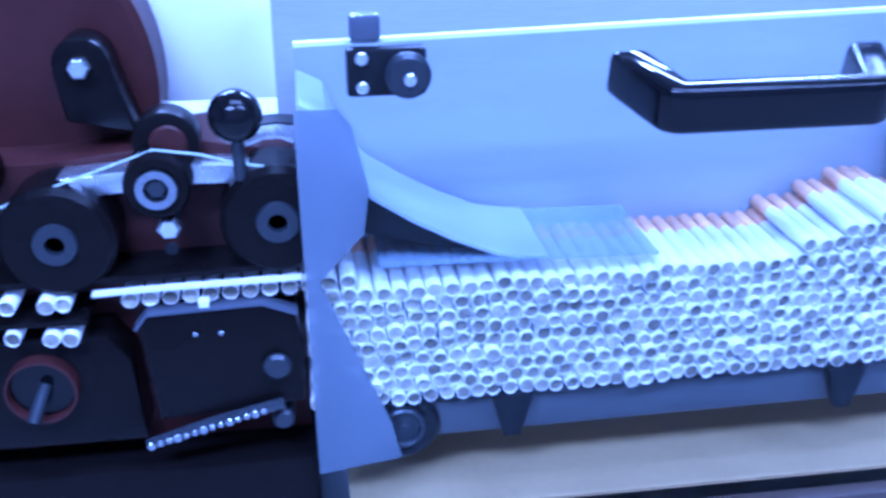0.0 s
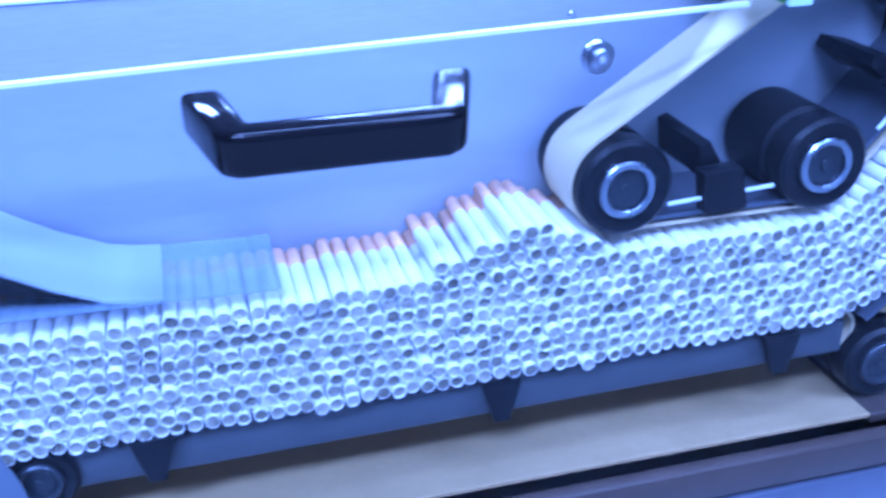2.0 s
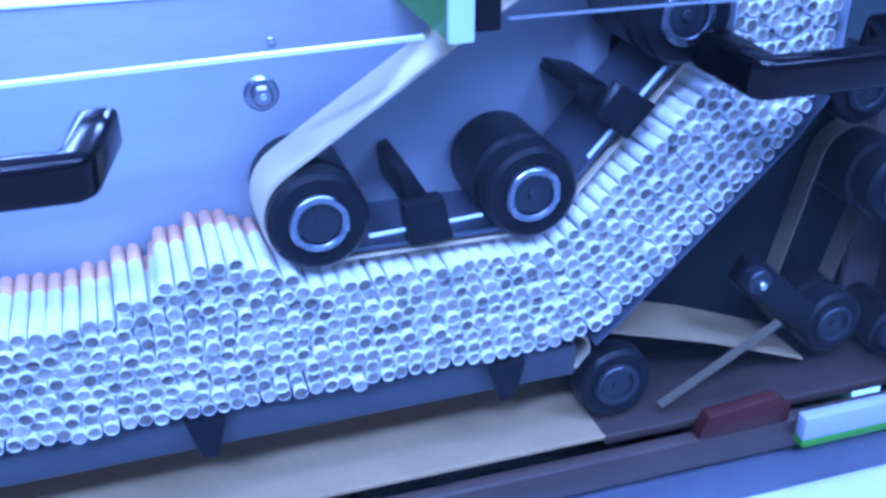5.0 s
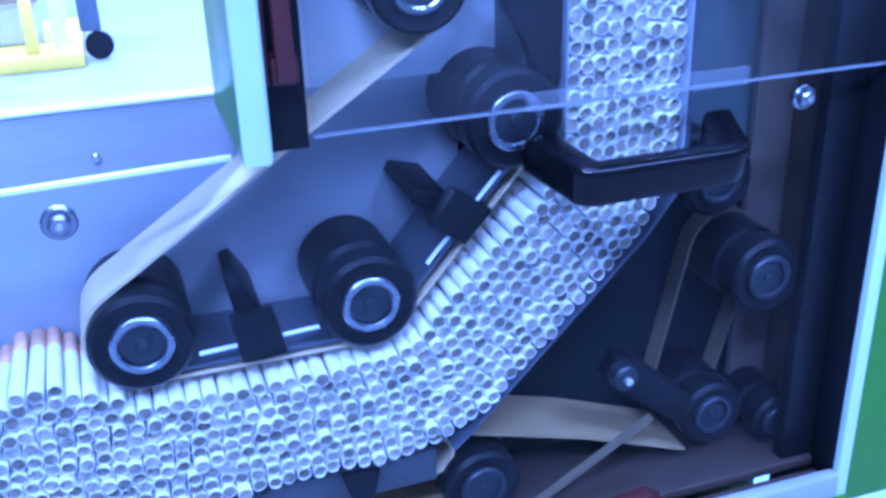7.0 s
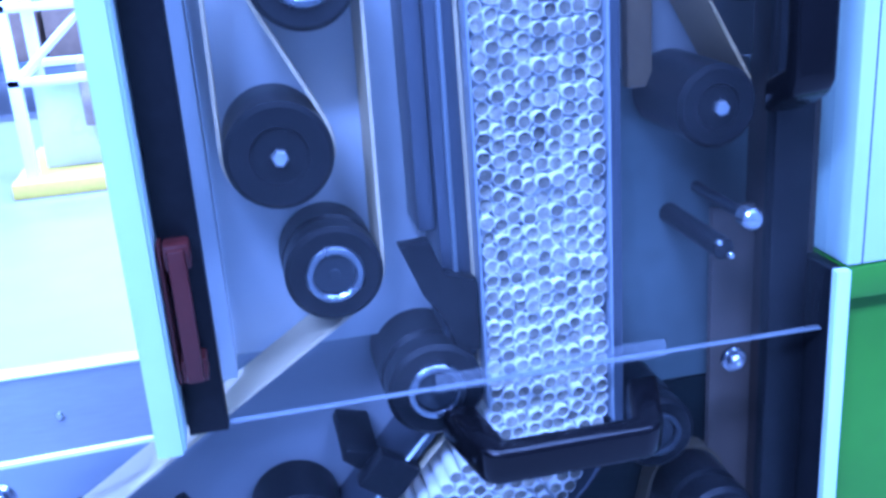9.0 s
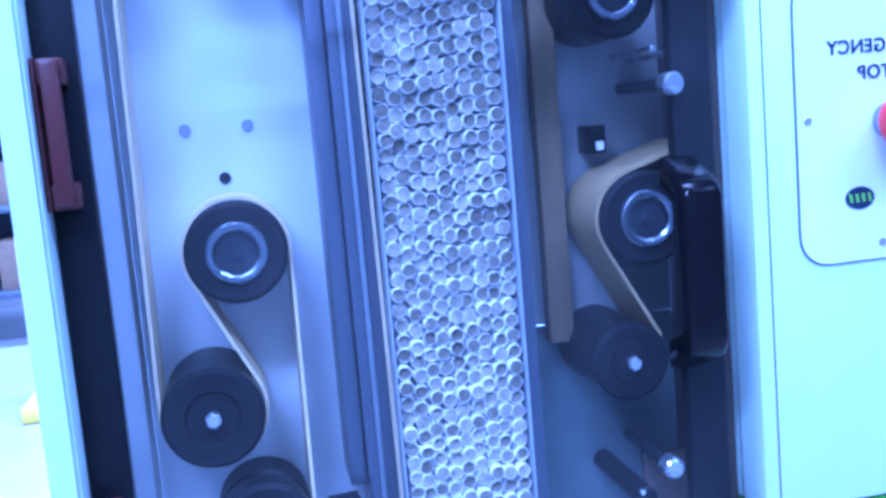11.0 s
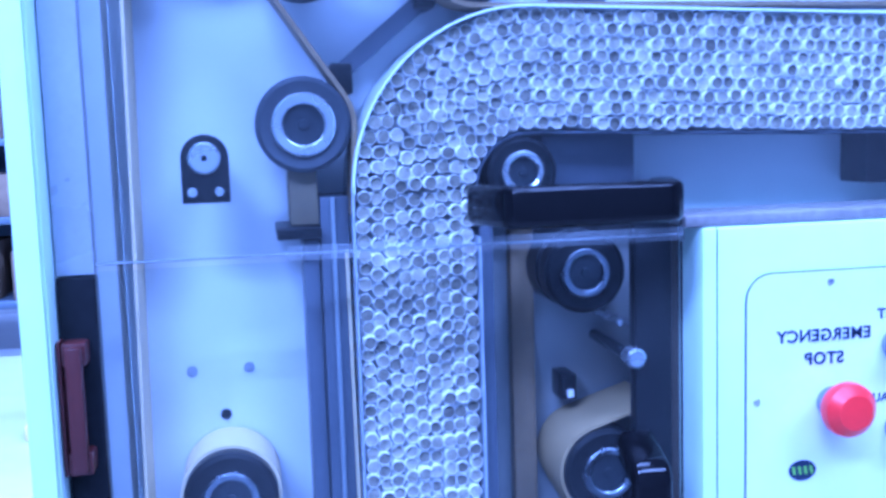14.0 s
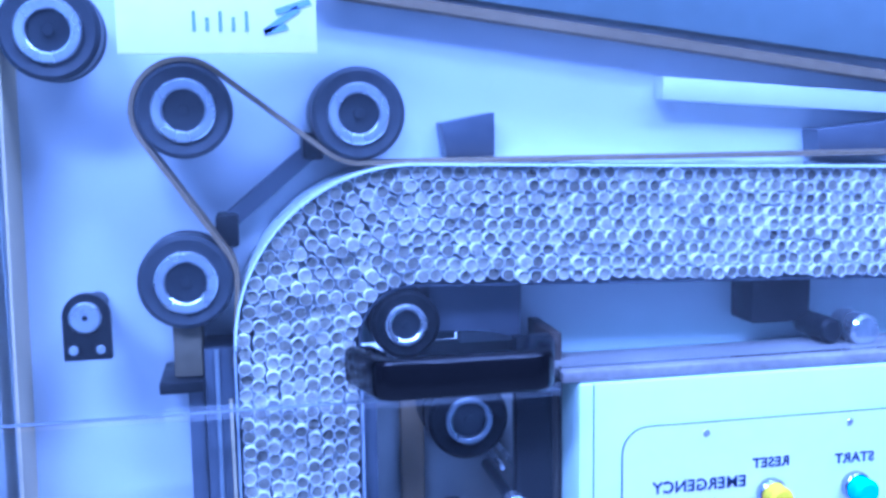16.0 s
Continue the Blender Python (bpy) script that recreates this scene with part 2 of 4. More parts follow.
def tube(pts, r, seg=10):
    """A round bar through points in space."""
    bm = bmesh.new()
    rings = []
    for i, p in enumerate(pts):
        a, b = Vector(pts[max(i - 1, 0)]), Vector(pts[min(i + 1, len(pts) - 1)])
        q = (b - a).to_track_quat("Z", "Y")
        rings.append([bm.verts.new(Vector(p) + q @ Vector((r * math.cos(2 * math.pi * k / seg), r * math.sin(2 * math.pi * k / seg), 0))) for k in range(seg)])
    for a, b in zip(rings, rings[1:]):
        for k in range(seg):
            bm.faces.new((a[k], a[(k + 1) % seg], b[(k + 1) % seg], b[k]))
    bm.faces.new(rings[0])
    bm.faces.new(rings[-1][::-1])
    return bm


def ribbon(pts, y0, y1, th, closed=False):
    """A band of thickness th that follows points (x, z) and is y1 - y0 wide."""
    bm = bmesh.new()
    n = len(pts)
    rows = []
    for i in range(n):
        p = Vector(pts[i])
        a = Vector(pts[(i - 1) % n]) if closed or i else p
        b = Vector(pts[(i + 1) % n]) if closed or i < n - 1 else p
        t = (b - a).normalized()
        nx, nz = -t.y * th / 2, t.x * th / 2
        rows.append([bm.verts.new(c) for c in ((p.x + nx, y0, p.y + nz), (p.x + nx, y1, p.y + nz), (p.x - nx, y1, p.y - nz), (p.x - nx, y0, p.y - nz))])
    for i in range(n if closed else n - 1):
        a, b = rows[i], rows[(i + 1) % n]
        for k in range(4):
            bm.faces.new((a[k], a[(k + 1) % 4], b[(k + 1) % 4], b[k]))
    if not closed:
        bm.faces.new(rows[0])
        bm.faces.new(rows[-1][::-1])
    return bm


def belt_path(wheels, closed=True):
    """The way of a belt round wheels (x, z, r); r is negative where the wheel lies to the right of the belt's way."""
    n = len(wheels)
    segs = []
    for i in range(n if closed else n - 1):
        (x1, z1, r1), (x2, z2, r2) = wheels[i], wheels[(i + 1) % n]
        d = Vector((x2 - x1, z2 - z1))
        u = d.normalized()
        w = Vector((-u.y, u.x))
        f = math.asin(max(-1, min(1, (r1 - r2) / d.length)))
        nn = u * math.sin(f) - w * math.cos(f)
        segs.append((Vector((x1, z1)) + nn * r1, Vector((x2, z2)) + nn * r2))
    pts = []
    for i in range(len(segs)):
        pts.append(segs[i][0])
        pts.append(segs[i][1])
        j = (i + 1) % n
        if i == len(segs) - 1 and not closed:
            break
        x, z, r = wheels[j]
        a = segs[i][1] - Vector((x, z))
        b = segs[(i + 1) % len(segs)][0] - Vector((x, z))
        a0, a1 = math.atan2(a.y, a.x), math.atan2(b.y, b.x)
        if r > 0 and a1 < a0:
            a1 += 2 * math.pi
        if r < 0 and a1 > a0:
            a1 -= 2 * math.pi
        k = max(2, int(abs(a1 - a0) / 0.2))
        for s in range(1, k):
            g = a0 + (a1 - a0) * s / k
            pts.append(Vector((x + abs(r) * math.cos(g), z + abs(r) * math.sin(g))))
    return [(p.x, p.y) for p in pts]


# ---- hall ----
H = HALL
solo("floor", box(H["x0"], H["x1"], H["y0"], H["y1"], -0.1, 0), M_FLOOR, "pale grey smooth concrete hall floor", "floor", kind="structure")
solo("ceiling", box(H["x0"], H["x1"], H["y0"], H["y1"], H["h"], H["h"] + 0.1), M_CEIL, "plain light ceiling of the factory hall", "ceiling", kind="structure")
for nm, b in (("wall_west", (H["x0"] - 0.1, H["x0"], H["y0"], H["y1"])), ("wall_east", (H["x1"], H["x1"] + 0.1, H["y0"], H["y1"])),
              ("wall_south", (H["x0"], H["x1"], H["y0"] - 0.1, H["y0"])), ("wall_north", (H["x0"], H["x1"], H["y1"], H["y1"] + 0.1))):
    solo(nm, box(*b, 0, H["h"]), M_WALLPALE if nm == "wall_north" else M_WALL, "plain painted factory hall wall", "wall", kind="structure")
# bodies for the assumed lamps
for lx, ly, watts in LAMPS:
    t = thing("ceiling_lamp", "assumed long white ceiling lamp with a bright diffuser, out of view", "lamp", "hall ceiling lamps", at=pose(lx, ly, H["h"]))
    part("housing", box(-1.15, 1.15, -0.33, 0.33, -0.09, 0, 0.01), M_CEIL, t)
    part("diffuser", box(-1.1, 1.1, -0.3, 0.3, -0.12, -0.092), M_LAMP, t)


def hall_rack(x, y, z, w, d, h):
    t = thing("steel_frame", "white welded steel frame on a yellow base plate", "frame", at=pose(x, y, z))
    for px in (0, w):
        for py in (0, d):
            part("post", box(px - 0.03, px + 0.03, py - 0.03, py + 0.03, 0.08, h, 0.004), M_WHITE, t)
    part("base", box(-0.1, w + 0.1, -0.1, d + 0.1, 0.0, 0.08, 0.01), M_YELLOWPAINT, t)
    for zz in (h, h * 0.62):
        part("rail", box(-0.03, w + 0.03, -0.03, 0.03, zz - 0.04, zz, 0.004), M_WHITE, t)
        part("rail", box(-0.03, w + 0.03, d - 0.03, d + 0.03, zz - 0.04, zz, 0.004), M_WHITE, t)
        part("side_rail", box(-0.025, 0.025, 0.031, d - 0.031, zz - 0.04, zz, 0.004), M_WHITE, t)
    b = tube([(0.03, 0, h * 0.62), (w * 0.5, 0, h - 0.05)], 0.02, 8)
    part("brace", b, M_WHITE, t)
    part("crate", box(w * 0.38, w * 0.9, 0.10, d - 0.05, 0.30, h * 0.66, 0.01), M_TIMBER, t)
    part("panel", box(0.04, w - 0.08, 0.20, 0.22, 0.082, h * 0.55, 0.004), M_LABEL, t, "pale sheet panel")
    part("corner_bracket", box(w - 0.16, w - 0.10, -0.06, -0.03, 0.082, 0.34, 0.005), M_YELLOWPAINT, t, "yellow bracket")
    part("castor", moved(cyl(0.07, -0.02, 0.02, 0.006, 20), w + 0.18, 0.05, 0.075), M_RUBBER, t, "black castor")
    part("castor_arm", box(w + 0.10, w + 0.20, 0.02, 0.08, 0.15, 0.55, 0.01), M_SHELF, t, "dark castor arm")
    return t


hall_rack(-0.95, 4.9, 0, 0.75, 0.7, 0.95)


def shelf_rack(x0, x1, y0, y1):
    t = thing("shelf_rack", "dark steel shelf rack filled with brown cartons", "shelf")
    for x in (x0, (x0 + x1) / 2, x1):
        for y in (y0, y1):
            part("upright", box(x - 0.03, x + 0.03, y - 0.03, y + 0.03, 0, 2.3, 0.004), M_SHELF, t)
    for z in (0.35, 0.95, 1.5, 2.1):
        part("shelf_board", box(x0, x1, y0 + 0.02, y1 - 0.02, z, z + 0.05, 0.004), M_SHELF, t)
    part("back_panel", box(x0, x1, y1 - 0.018, y1 - 0.002, 0.36, 2.1), M_SHELF, t)
    r = random.Random(11)
    for z in (0.4, 1.0, 1.55):
        x = x0 + 0.1
        while x < x1 - 0.5:
            w, hh = r.uniform(0.25, 0.5), r.uniform(0.25, 0.42)
            c = solo("carton", box(x, x + w, y0 + 0.06, y1 - 0.05, z + 0.001, z + hh, 0.006), M_CARTON, "brown cardboard carton on the shelf rack", "carton", "cartons on the rack")
            x += w + r.uniform(0.02, 0.12)


shelf_rack(-4.2, -0.6, 7.0, 7.7)

# ---- machine frame ----
YB = 0.067   # face of the back plates
YE = 0.050   # face of the elevator plate
solo("back_plate", box(-0.36, 0.188, YB, YB + 0.012, 0.70, 1.1010, 0.001), M_STEEL, "pale brushed steel back plate of the conveyor", "machine panel", kind="structure")
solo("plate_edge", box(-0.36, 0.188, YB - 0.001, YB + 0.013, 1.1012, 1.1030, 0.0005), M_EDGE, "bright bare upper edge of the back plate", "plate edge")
solo("channel_plate", box(0.205, 0.294, YB + 0.0005, YB + 0.012, 1.085, 1.455, 0.001), M_MIDPLATE, "grey back plate behind the vertical channel", "machine panel", kind="structure")
solo("bay_plate", box(0.3232, 0.4035, 0.062, 0.070, 1.236, 1.455, 0.001), M_BAYPLATE, "grey back plate of the upper drive bay", "machine panel", kind="structure")
solo("drive_plate", box(0.301, 0.420, YB, YB + 0.012, 1.035, 1.235, 0.001), M_MIDPLATE, "grey-green back plate of the drive bay", "machine panel", kind="structure")
solo("lower_plate", prism([(0.189, 0.70), (0.420, 0.70), (0.420, 1.034), (0.300, 1.034), (0.300, 1.084), (0.189, 1.084)], YB, YB + 0.012, 0.001), M_DARKPLATE, "steel back plate below the elevator, darkened for the bay's shade", "machine panel", kind="structure")
AX, AZ, RI, RO = 0.322, 1.4715, 0.0305, 0.1000   # the bend of the channel
outer = [(AX - (RO + 0.001) * math.cos(a * math.pi / 40), AZ + (RO + 0.001) * math.sin(a * math.pi / 40)) for a in range(21)]
solo("elevator_plate", prism([(0.093, 1.104), (AX - RO - 0.001, 1.104)] + outer + [(1.20, AZ + RO - 0.0236), (1.20, 1.80), (0.093, 1.80)], YE, YE + 0.012), M_PLATE, "pale painted back plate of the elevator", "machine panel", kind="structure")
solo("upper_plate", prism([(0.36, 1.456), (0.4205, 1.456), (0.4205, 1.40), (1.20, 1.40), (1.20, AZ + RI - 0.026), (0.36, AZ + RI - 0.0025)], YE + 0.0005, YE + 0.012), M_PLATE, "pale painted back plate below the upper channel", "machine panel", kind="structure")
solo("channel_back", prism([(0.2105, 1.4555), (0.30, 1.4555), (0.36, 1.4555), (0.36, 1.46), (1.20, 1.46), (1.20, 1.59), (0.2105, 1.59)], YB + 0.0005, YB + 0.010), M_MIDPLATE, "grey back plate behind the upper channel", "machine panel", kind="structure")
solo("base_ledge", box(-0.60, 0.40, -0.06, YB, 0.700, 0.775, 0.003), M_PLATE, "pale painted machine base ledge", "machine base", kind="structure")
solo("rail_block", prism([(0.222, 0.8302), (0.286, 0.8302), (0.286, 0.843), (0.276, 0.850), (0.228, 0.846)], -0.0235, -0.0135, 0.001), M_BROWN, "dark red-brown block on the rail", "block")
solo("front_rail", box(-0.345, 0.402, -0.024, -0.013, 0.808, 0.830, 0.002), M_BRONZE, "dark brown painted rail along the machine base", "rail")
solo("machine_base", box(-0.60, 0.95, -0.04, 0.5, 0.0, 0.698, 0.005), M_PALE, "pale green painted steel machine base", "machine base", kind="structure")

# left green post with dark strip
post = thing("green_post", "pale green painted machine post with a green flank", "post")
part("front_face", box(0.054, 0.066, -0.040, -0.0365, 1.097, 1.80, 0.0008), M_PALE, post)
part("flank", box(0.0545, 0.0655, -0.036, 0.060, 1.0975, 1.80, 0.0005), M_GREEN, post, "darker green flank")
part("inner_face", box(0.0657, 0.0672, -0.0362, 0.060, 1.0975, 1.80, 0.0003), M_PALE, post, "pale inner face")
strip = thing("door_strip", "black door strip with red-brown latch handles", "door frame")
part("profile", box(0.068, 0.087, -0.018, -0.006, 1.095, 1.436, 0.001), M_RUBBER, strip)
part("upper_profile", box(0.068, 0.087, -0.016, -0.006, 1.437, 1.80, 0.001), M_LIP, strip, "grey upper profile")
solo("side_profile", box(0.0690, 0.0934, 0.020, YE - 0.001, 1.104, 1.80, 0.0002), M_PLATE, "grey painted side profile", "profile")


def latch(z):
    t = thing("latch_handle", "red-brown plastic pull handle on a black strip", "handle", "latch handles", at=pose(0.0765, -0.018, z + 0.005))
    part("grip", box(-0.004, 0.004, -0.018, -0.011, -0.0325, 0.0325, 0.0015), M_REDBROWN, t)
    for s in (-1, 1):
        part("foot", box(-0.006, 0.006, -0.014, 0.0, s * 0.028 - 0.006, s * 0.028 + 0.006, 0.0015), M_REDBROWN, t)
    part("side_plate", box(-0.0085, -0.0065, -0.012, 0.0, -0.0345, 0.0345, 0.0006), M_REDBROWN, t)


latch(1.158)
latch(1.366)

# right side: post, green flank, dark side panel
rp = thing("right_post", "pale green painted edge of the machine cabinet", "post")
part("front_edge", box(0.4035, 0.4116, -0.034, -0.028, 0.80, 1.137, 0.0008), M_PALE, rp)
part("gasket", box(0.4035, 0.4115, -0.0275, 0.0005, 0.80, 1.136, 0.0004), M_RUBBER, rp, "dark rubber gasket")
part("inner_strip", box(0.381, 0.4032, -0.006, 0.004, 0.80, 1.47, 0.0008), M_RUBBER, rp, "dark rubber door strip")
part("flank", box(0.4118, 0.80, -0.020, 0.09, 0.80, 1.118, 0.002), M_GREEN, rp, "green painted cabinet flank")
part("inner_wall", box(0.4040, 0.4108, 0.001, YB - 0.001, 0.80, 1.47, 0.0005), M_BRONZE, rp, "dark bronze inner wall")
part("brown_panel", box(0.376, 0.4036, 0.052, 0.058, 0.838, 1.150, 0.001), M_BROWNPANEL, rp, "dull brown inner panel")
part("flank_top", prism([(0.4118, 1.1185), (0.80, 1.1185), (0.80, 1.1365), (0.4118, 1.1365)], -0.030, 0.09, 0.001), M_GREEN, rp, "green painted lip")
part("foot_rail", box(0.290, 0.4115, -0.036, -0.026, 0.8165, 0.8215, 0.001), M_GREEN, rp)
part("foot_strip", box(0.290, 0.4033, -0.0355, -0.0265, 0.8217, 0.8385, 0.001), M_LIP, rp, "grey painted strip")
solo("skirt_panel", box(-0.345, 0.402, -0.0255, -0.0125, 0.7752, 0.8060, 0.001), M_BAR, "grey sheet skirt below the rail", "skirt")

# ---- clear covers ----
def cover(name, x0, x1, z0, z1, y, label, edges, outline=None):
    t = thing(name, label, "cover")
    p = part("pane", prism(outline, y, y + 0.003) if outline else box(x0, x1, y, y + 0.003, z0, z1), M_GLASS if name == "conveyor_cover" else M_GLASS_HAZED, t)
    p.visible_shadow = False
    for e in edges:
        if e == "top":
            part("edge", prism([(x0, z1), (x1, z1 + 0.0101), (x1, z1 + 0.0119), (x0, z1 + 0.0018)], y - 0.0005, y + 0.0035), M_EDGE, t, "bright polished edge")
        if e == "dull":
            part("edge", box(x0, x1, y - 0.0005, y + 0.0035, z0 - 0.0009, z0, 0.0002), M_EDGEDULL, t, "dull grey edge")
    return t


cover("conveyor_cover", -0.350, 0.052, 0.868, 1.0815, -0.0105, "clear acrylic cover with a bright upper edge and black handles", ["top"],
      [(-0.350, 0.838), (0.402, 0.838), (0.402, 1.0970), (0.0535, 1.0970), (0.0535, 1.0915), (-0.350, 1.0815)])
ec = cover("elevator_cover", 0.0885, 0.402, 1.1022, 1.439, -0.024, "clear acrylic elevator door with a black handle", ["dull"])
uc = cover("upper_cover", 0.0885, 0.402, 1.4435, 1.78, -0.024, "clear acrylic upper door with a black handle", ["dull"],
      [(0.0885, 1.4435), (0.402, 1.4435), (0.402, 1.4550), (1.10, 1.4550), (1.10, 1.78), (0.0885, 1.78)])


# ---- handles ----
def bridge_handle(m, length, rise=0.0445):
    t = thing("pull_handle", "glossy black plastic bridge handle on a clear cover", "handle", "cover handles", at=m)
    h = length / 2

    def plan(pts):
        return bevel(moved(prism(pts, -0.0108, 0.0108), m=Matrix.Rotation(radians(90), 4, "X")), 0.0058, 4)

    part("grip", plan([(-h, 0.0005), (-h + 0.0125, rise - 0.0045), (-h + 0.0200, rise), (h - 0.0200, rise), (h - 0.0125, rise - 0.0045), (h, 0.0005),
                       (h - 0.018, 0.0005), (h - 0.0265, rise - 0.013), (-h + 0.0265, rise - 0.013), (-h + 0.018, 0.0005)]), M_BLACK, t)
    for s in (-1, 1):
        part("washer", moved(cyl(0.0065, -0.0012, 0.0, 0.0003, 20), s * (h - 0.009)), M_RUBBER, t)
    return t


bridge_handle(pose(-0.1505, -0.0105, 1.0665, 11), 0.129)
bridge_handle(pose(0.2530, -0.0105, 1.0760, 11), 0.120)
bridge_handle(pose(0.3725, -0.024, 1.2790, 0, 90, 0), 0.113, 0.032)
bridge_handle(pose(0.3385, -0.024, 1.4650), 0.120)


# ---- rollers ----
ROLLERS = []


def roller(x, z, r, y0, y1, ring=True, bolt=False, spin=0.0, material=None, ring_r=0.60, ring_mat=None):
    t = thing("roller", "black rubber belt roller with a steel ring" if ring else "black rubber belt roller with a bright bolt", "roller", "belt rollers", at=pose(x, 0, z))
    ri = r * 0.43
    ro = r * ring_r
    part("tyre", lathe([(ro, y0 + 0.002), (r - 0.0025, y0 + 0.0005), (r, y0 + 0.003), (r, y0 + 0.016), (r - 0.003, y0 + 0.018), (r - 0.003, y0 + 0.022), (r, y0 + 0.024), (r, y1 - 0.002), (r - 0.002, y1), (0, y1)] if ring else
                       [(0, y0 + 0.002), (r * 0.5, y0 + 0.002), (r * 0.55, y0), (r - 0.0025, y0), (r, y0 + 0.003), (r, y1 - 0.002), (r - 0.002, y1), (0, y1)]), material or M_RUBBER, t)
    if ring:
        rg = part("ring", lathe([(ri, y0 + 0.004), (ri, y0 - 0.0008), (ri + 0.001, y0 - 0.0015), (ro - 0.001, y0 - 0.0015), (ro, y0 - 0.0005), (ro, y0 + 0.003)]), ring_mat or M_RING, t)
        part("hub", lathe([(0, y0 + 0.0015), (ri - 0.0002, y0 + 0.0015), (ri - 0.0002, y0 + 0.006)], 24), M_HUB, rg, "dark hub")
        part("centre_pin", cyl(ri * 0.28, y0 - 0.0002, y0 + 0.0014, 0.0003, 12), M_HUB, rg)
    if bolt:
        part("bolt", cyl(0.0042, y0 - 0.005, y0 + 0.002, 0.001, 6), M_BOLT, t)
    if y1 < 0.04:
        part("shaft", cyl(r * 0.35, y1, YE, 0.0005, 20), M_HUB, t)
    ROLLERS.append((t, x, z, spin))
    return t


R = 0.026
A, B, Q = (0.0, 1.0, R), (0.115, 1.000, R), (0.194, 1.090, R)
G, F, J = (0.148, 1.161, R * 0.95), (0.128, 1.225, R), (0.148, 1.306, R)
K, N, O, P = (0.197, 1.510, R), (0.200, 1.603, R), (0.294, 1.600, R), (0.318, 1.480, 0.020)
S, L, I = (0.366, 1.301, R), (0.354, 1.421, 0.024), (0.352, 1.223, 0.022)
C, D, E, T, U = (0.178, 0.862, 0.024), (0.361, 0.969, 0.024), (0.337, 0.872, 0.022), (0.322, 1.036, 0.022), (0.388, 0.855, 0.018)
W = (-0.306, 0.8795, 0.0195)
TL = (0.134, 1.645, R)
for w, y0, y1, ring, bolt, s in ((A, 0, 0.064, 1, 0, 1), (B, 0, 0.064, 1, 0, 1), (Q, -0.004, 0.064, 1, 0, 1), (G, 0, YE - 0.001, 1, 0, 1), (F, -0.006, YE - 0.001, 0, 1, -1), (J, 0, YE - 0.001, 1, 0, 1),
                                  (K, 0, 0.030, 1, 0, -1), (N, 0, 0.030, 1, 0, 1), (O, 0, YE - 0.001, 1, 0, 1), (P, 0, 0.064, 1, 0, -1), (S, 0.0, 0.058, 1, 0, -1), (L, 0, 0.058, 1, 0, -1), (I, 0, 0.064, 0, 1, 1),
                                  (C, 0.004, 0.064, 1, 0, -1), (D, 0.002, 0.064, 1, 0, 1), (E, 0.01, 0.064, 1, 0, 1), (T, 0.004, 0.064, 1, 0, 1), (U, 0.01, 0.064, 1, 0, 1), (W, 0.002, 0.064, 1, 0, -1), (TL, 0, 0.030, 1, 0, 1)):
    # lower rollers get dark rings, the dimness of their bay put into the colour
    roller(*w, y0, y1, bool(ring), bool(bolt), s, M_GREYRUBBER if w in (K, N, O, TL) else None, ring_r=0.66 if w in (K, N, O, TL) else 0.60, ring_mat=M_HUB if w in (C, D, E, T, U, W) else M_BOLT if w in (K, N, O, TL, P) else None)


# ---- belts ----
def belt(name, label, wheels, y0=0.014, y1=0.064, closed=True, material=M_BELT, th=0.0018):
    ws = [(x, z, r + math.copysign(th / 2 + 0.0002, r)) for x, z, r in wheels]
    return solo(name, ribbon(belt_path(ws, closed), y0, y1, th, closed), material, label, "belt", "conveyor belts")


def neg(w):
    return (w[0], w[1], -w[2])


belt("upper_belt", "tan fabric belt pressing on the cigarettes and running up the elevator",
     [(0.193, 1.440, -0.024), neg(Q), neg(B), neg(A), G, J, neg(F), neg(TL)], 0.010, 0.048, False)
belt("conveyor_belt", "tan fabric belt carrying the cigarettes", [(-0.298, 0.8797, 0.0117), (0.150, 0.8845, 0.0117)], 0.016, 0.064)
belt("curve_belt", "dull brown fabric belt round the upper bend", [(0.196, 1.462, 0.024), K, neg(N), O, (0.95, 1.592, 0.020)], 0.002, 0.028, False, M_STRIP, 0.0026)
belt("drive_belt", "tan fabric belt in the drive bay", [(0.400, 1.335, 0.004), S, neg(I)], 0.006, 0.058, False, M_BELT_DARK)
belt("lower_belt", "tan belt with shade in its colour round two rollers below the incline", [E, D], 0.050, 0.064, material=M_BELT_MID)
# added dark sheets that give the belt's inner face its shaded look
solo("slide_plate", ribbon([(0.010, 0.9772), (0.105, 0.9772)], 0.010, 0.064, 0.0026), M_BAR, "dark grey sheet for the shade on the belt's inner side", "slide plate", "belt slide plates")
solo("slide_plate", ribbon([(0.1365, 0.9930), (0.2030, 1.0690)], 0.010, 0.064, 0.0026), M_BAR, "dark grey sheet for the shade on the belt's inner side", "slide plate", "belt slide plates")
solo("return_belt", ribbon([(-0.335, 0.836), (0.0, 0.836), (0.165, 0.836)], -0.010, 0.064, 0.002), M_BELT_DARK, "wide tan return belt below the conveyor", "belt")
# dark brown chosen so the bay floor looks shaded beyond the return belt
solo("bay_floor", box(0.166, 0.4025, -0.010, 0.064, 0.830, 0.8365, 0.001), M_BRONZE, "brown floor of the lower bay with the shade in its colour", "bay floor", kind="structure")
solo("slide_belt", ribbon([(0.170, 0.8955), (0.250, 0.872), (0.322, 0.845)], 0.016, 0.064, 0.0016), M_BELT_DARK, "dull tan belt slanting down below the incline", "belt")
solo("cross_belt", ribbon([(0.207, 0.843), (0.286, 0.889)], -0.002, 0.004, 0.0016), M_BELT_MID, "narrow belt with shade in its colour crossing below the incline", "belt")

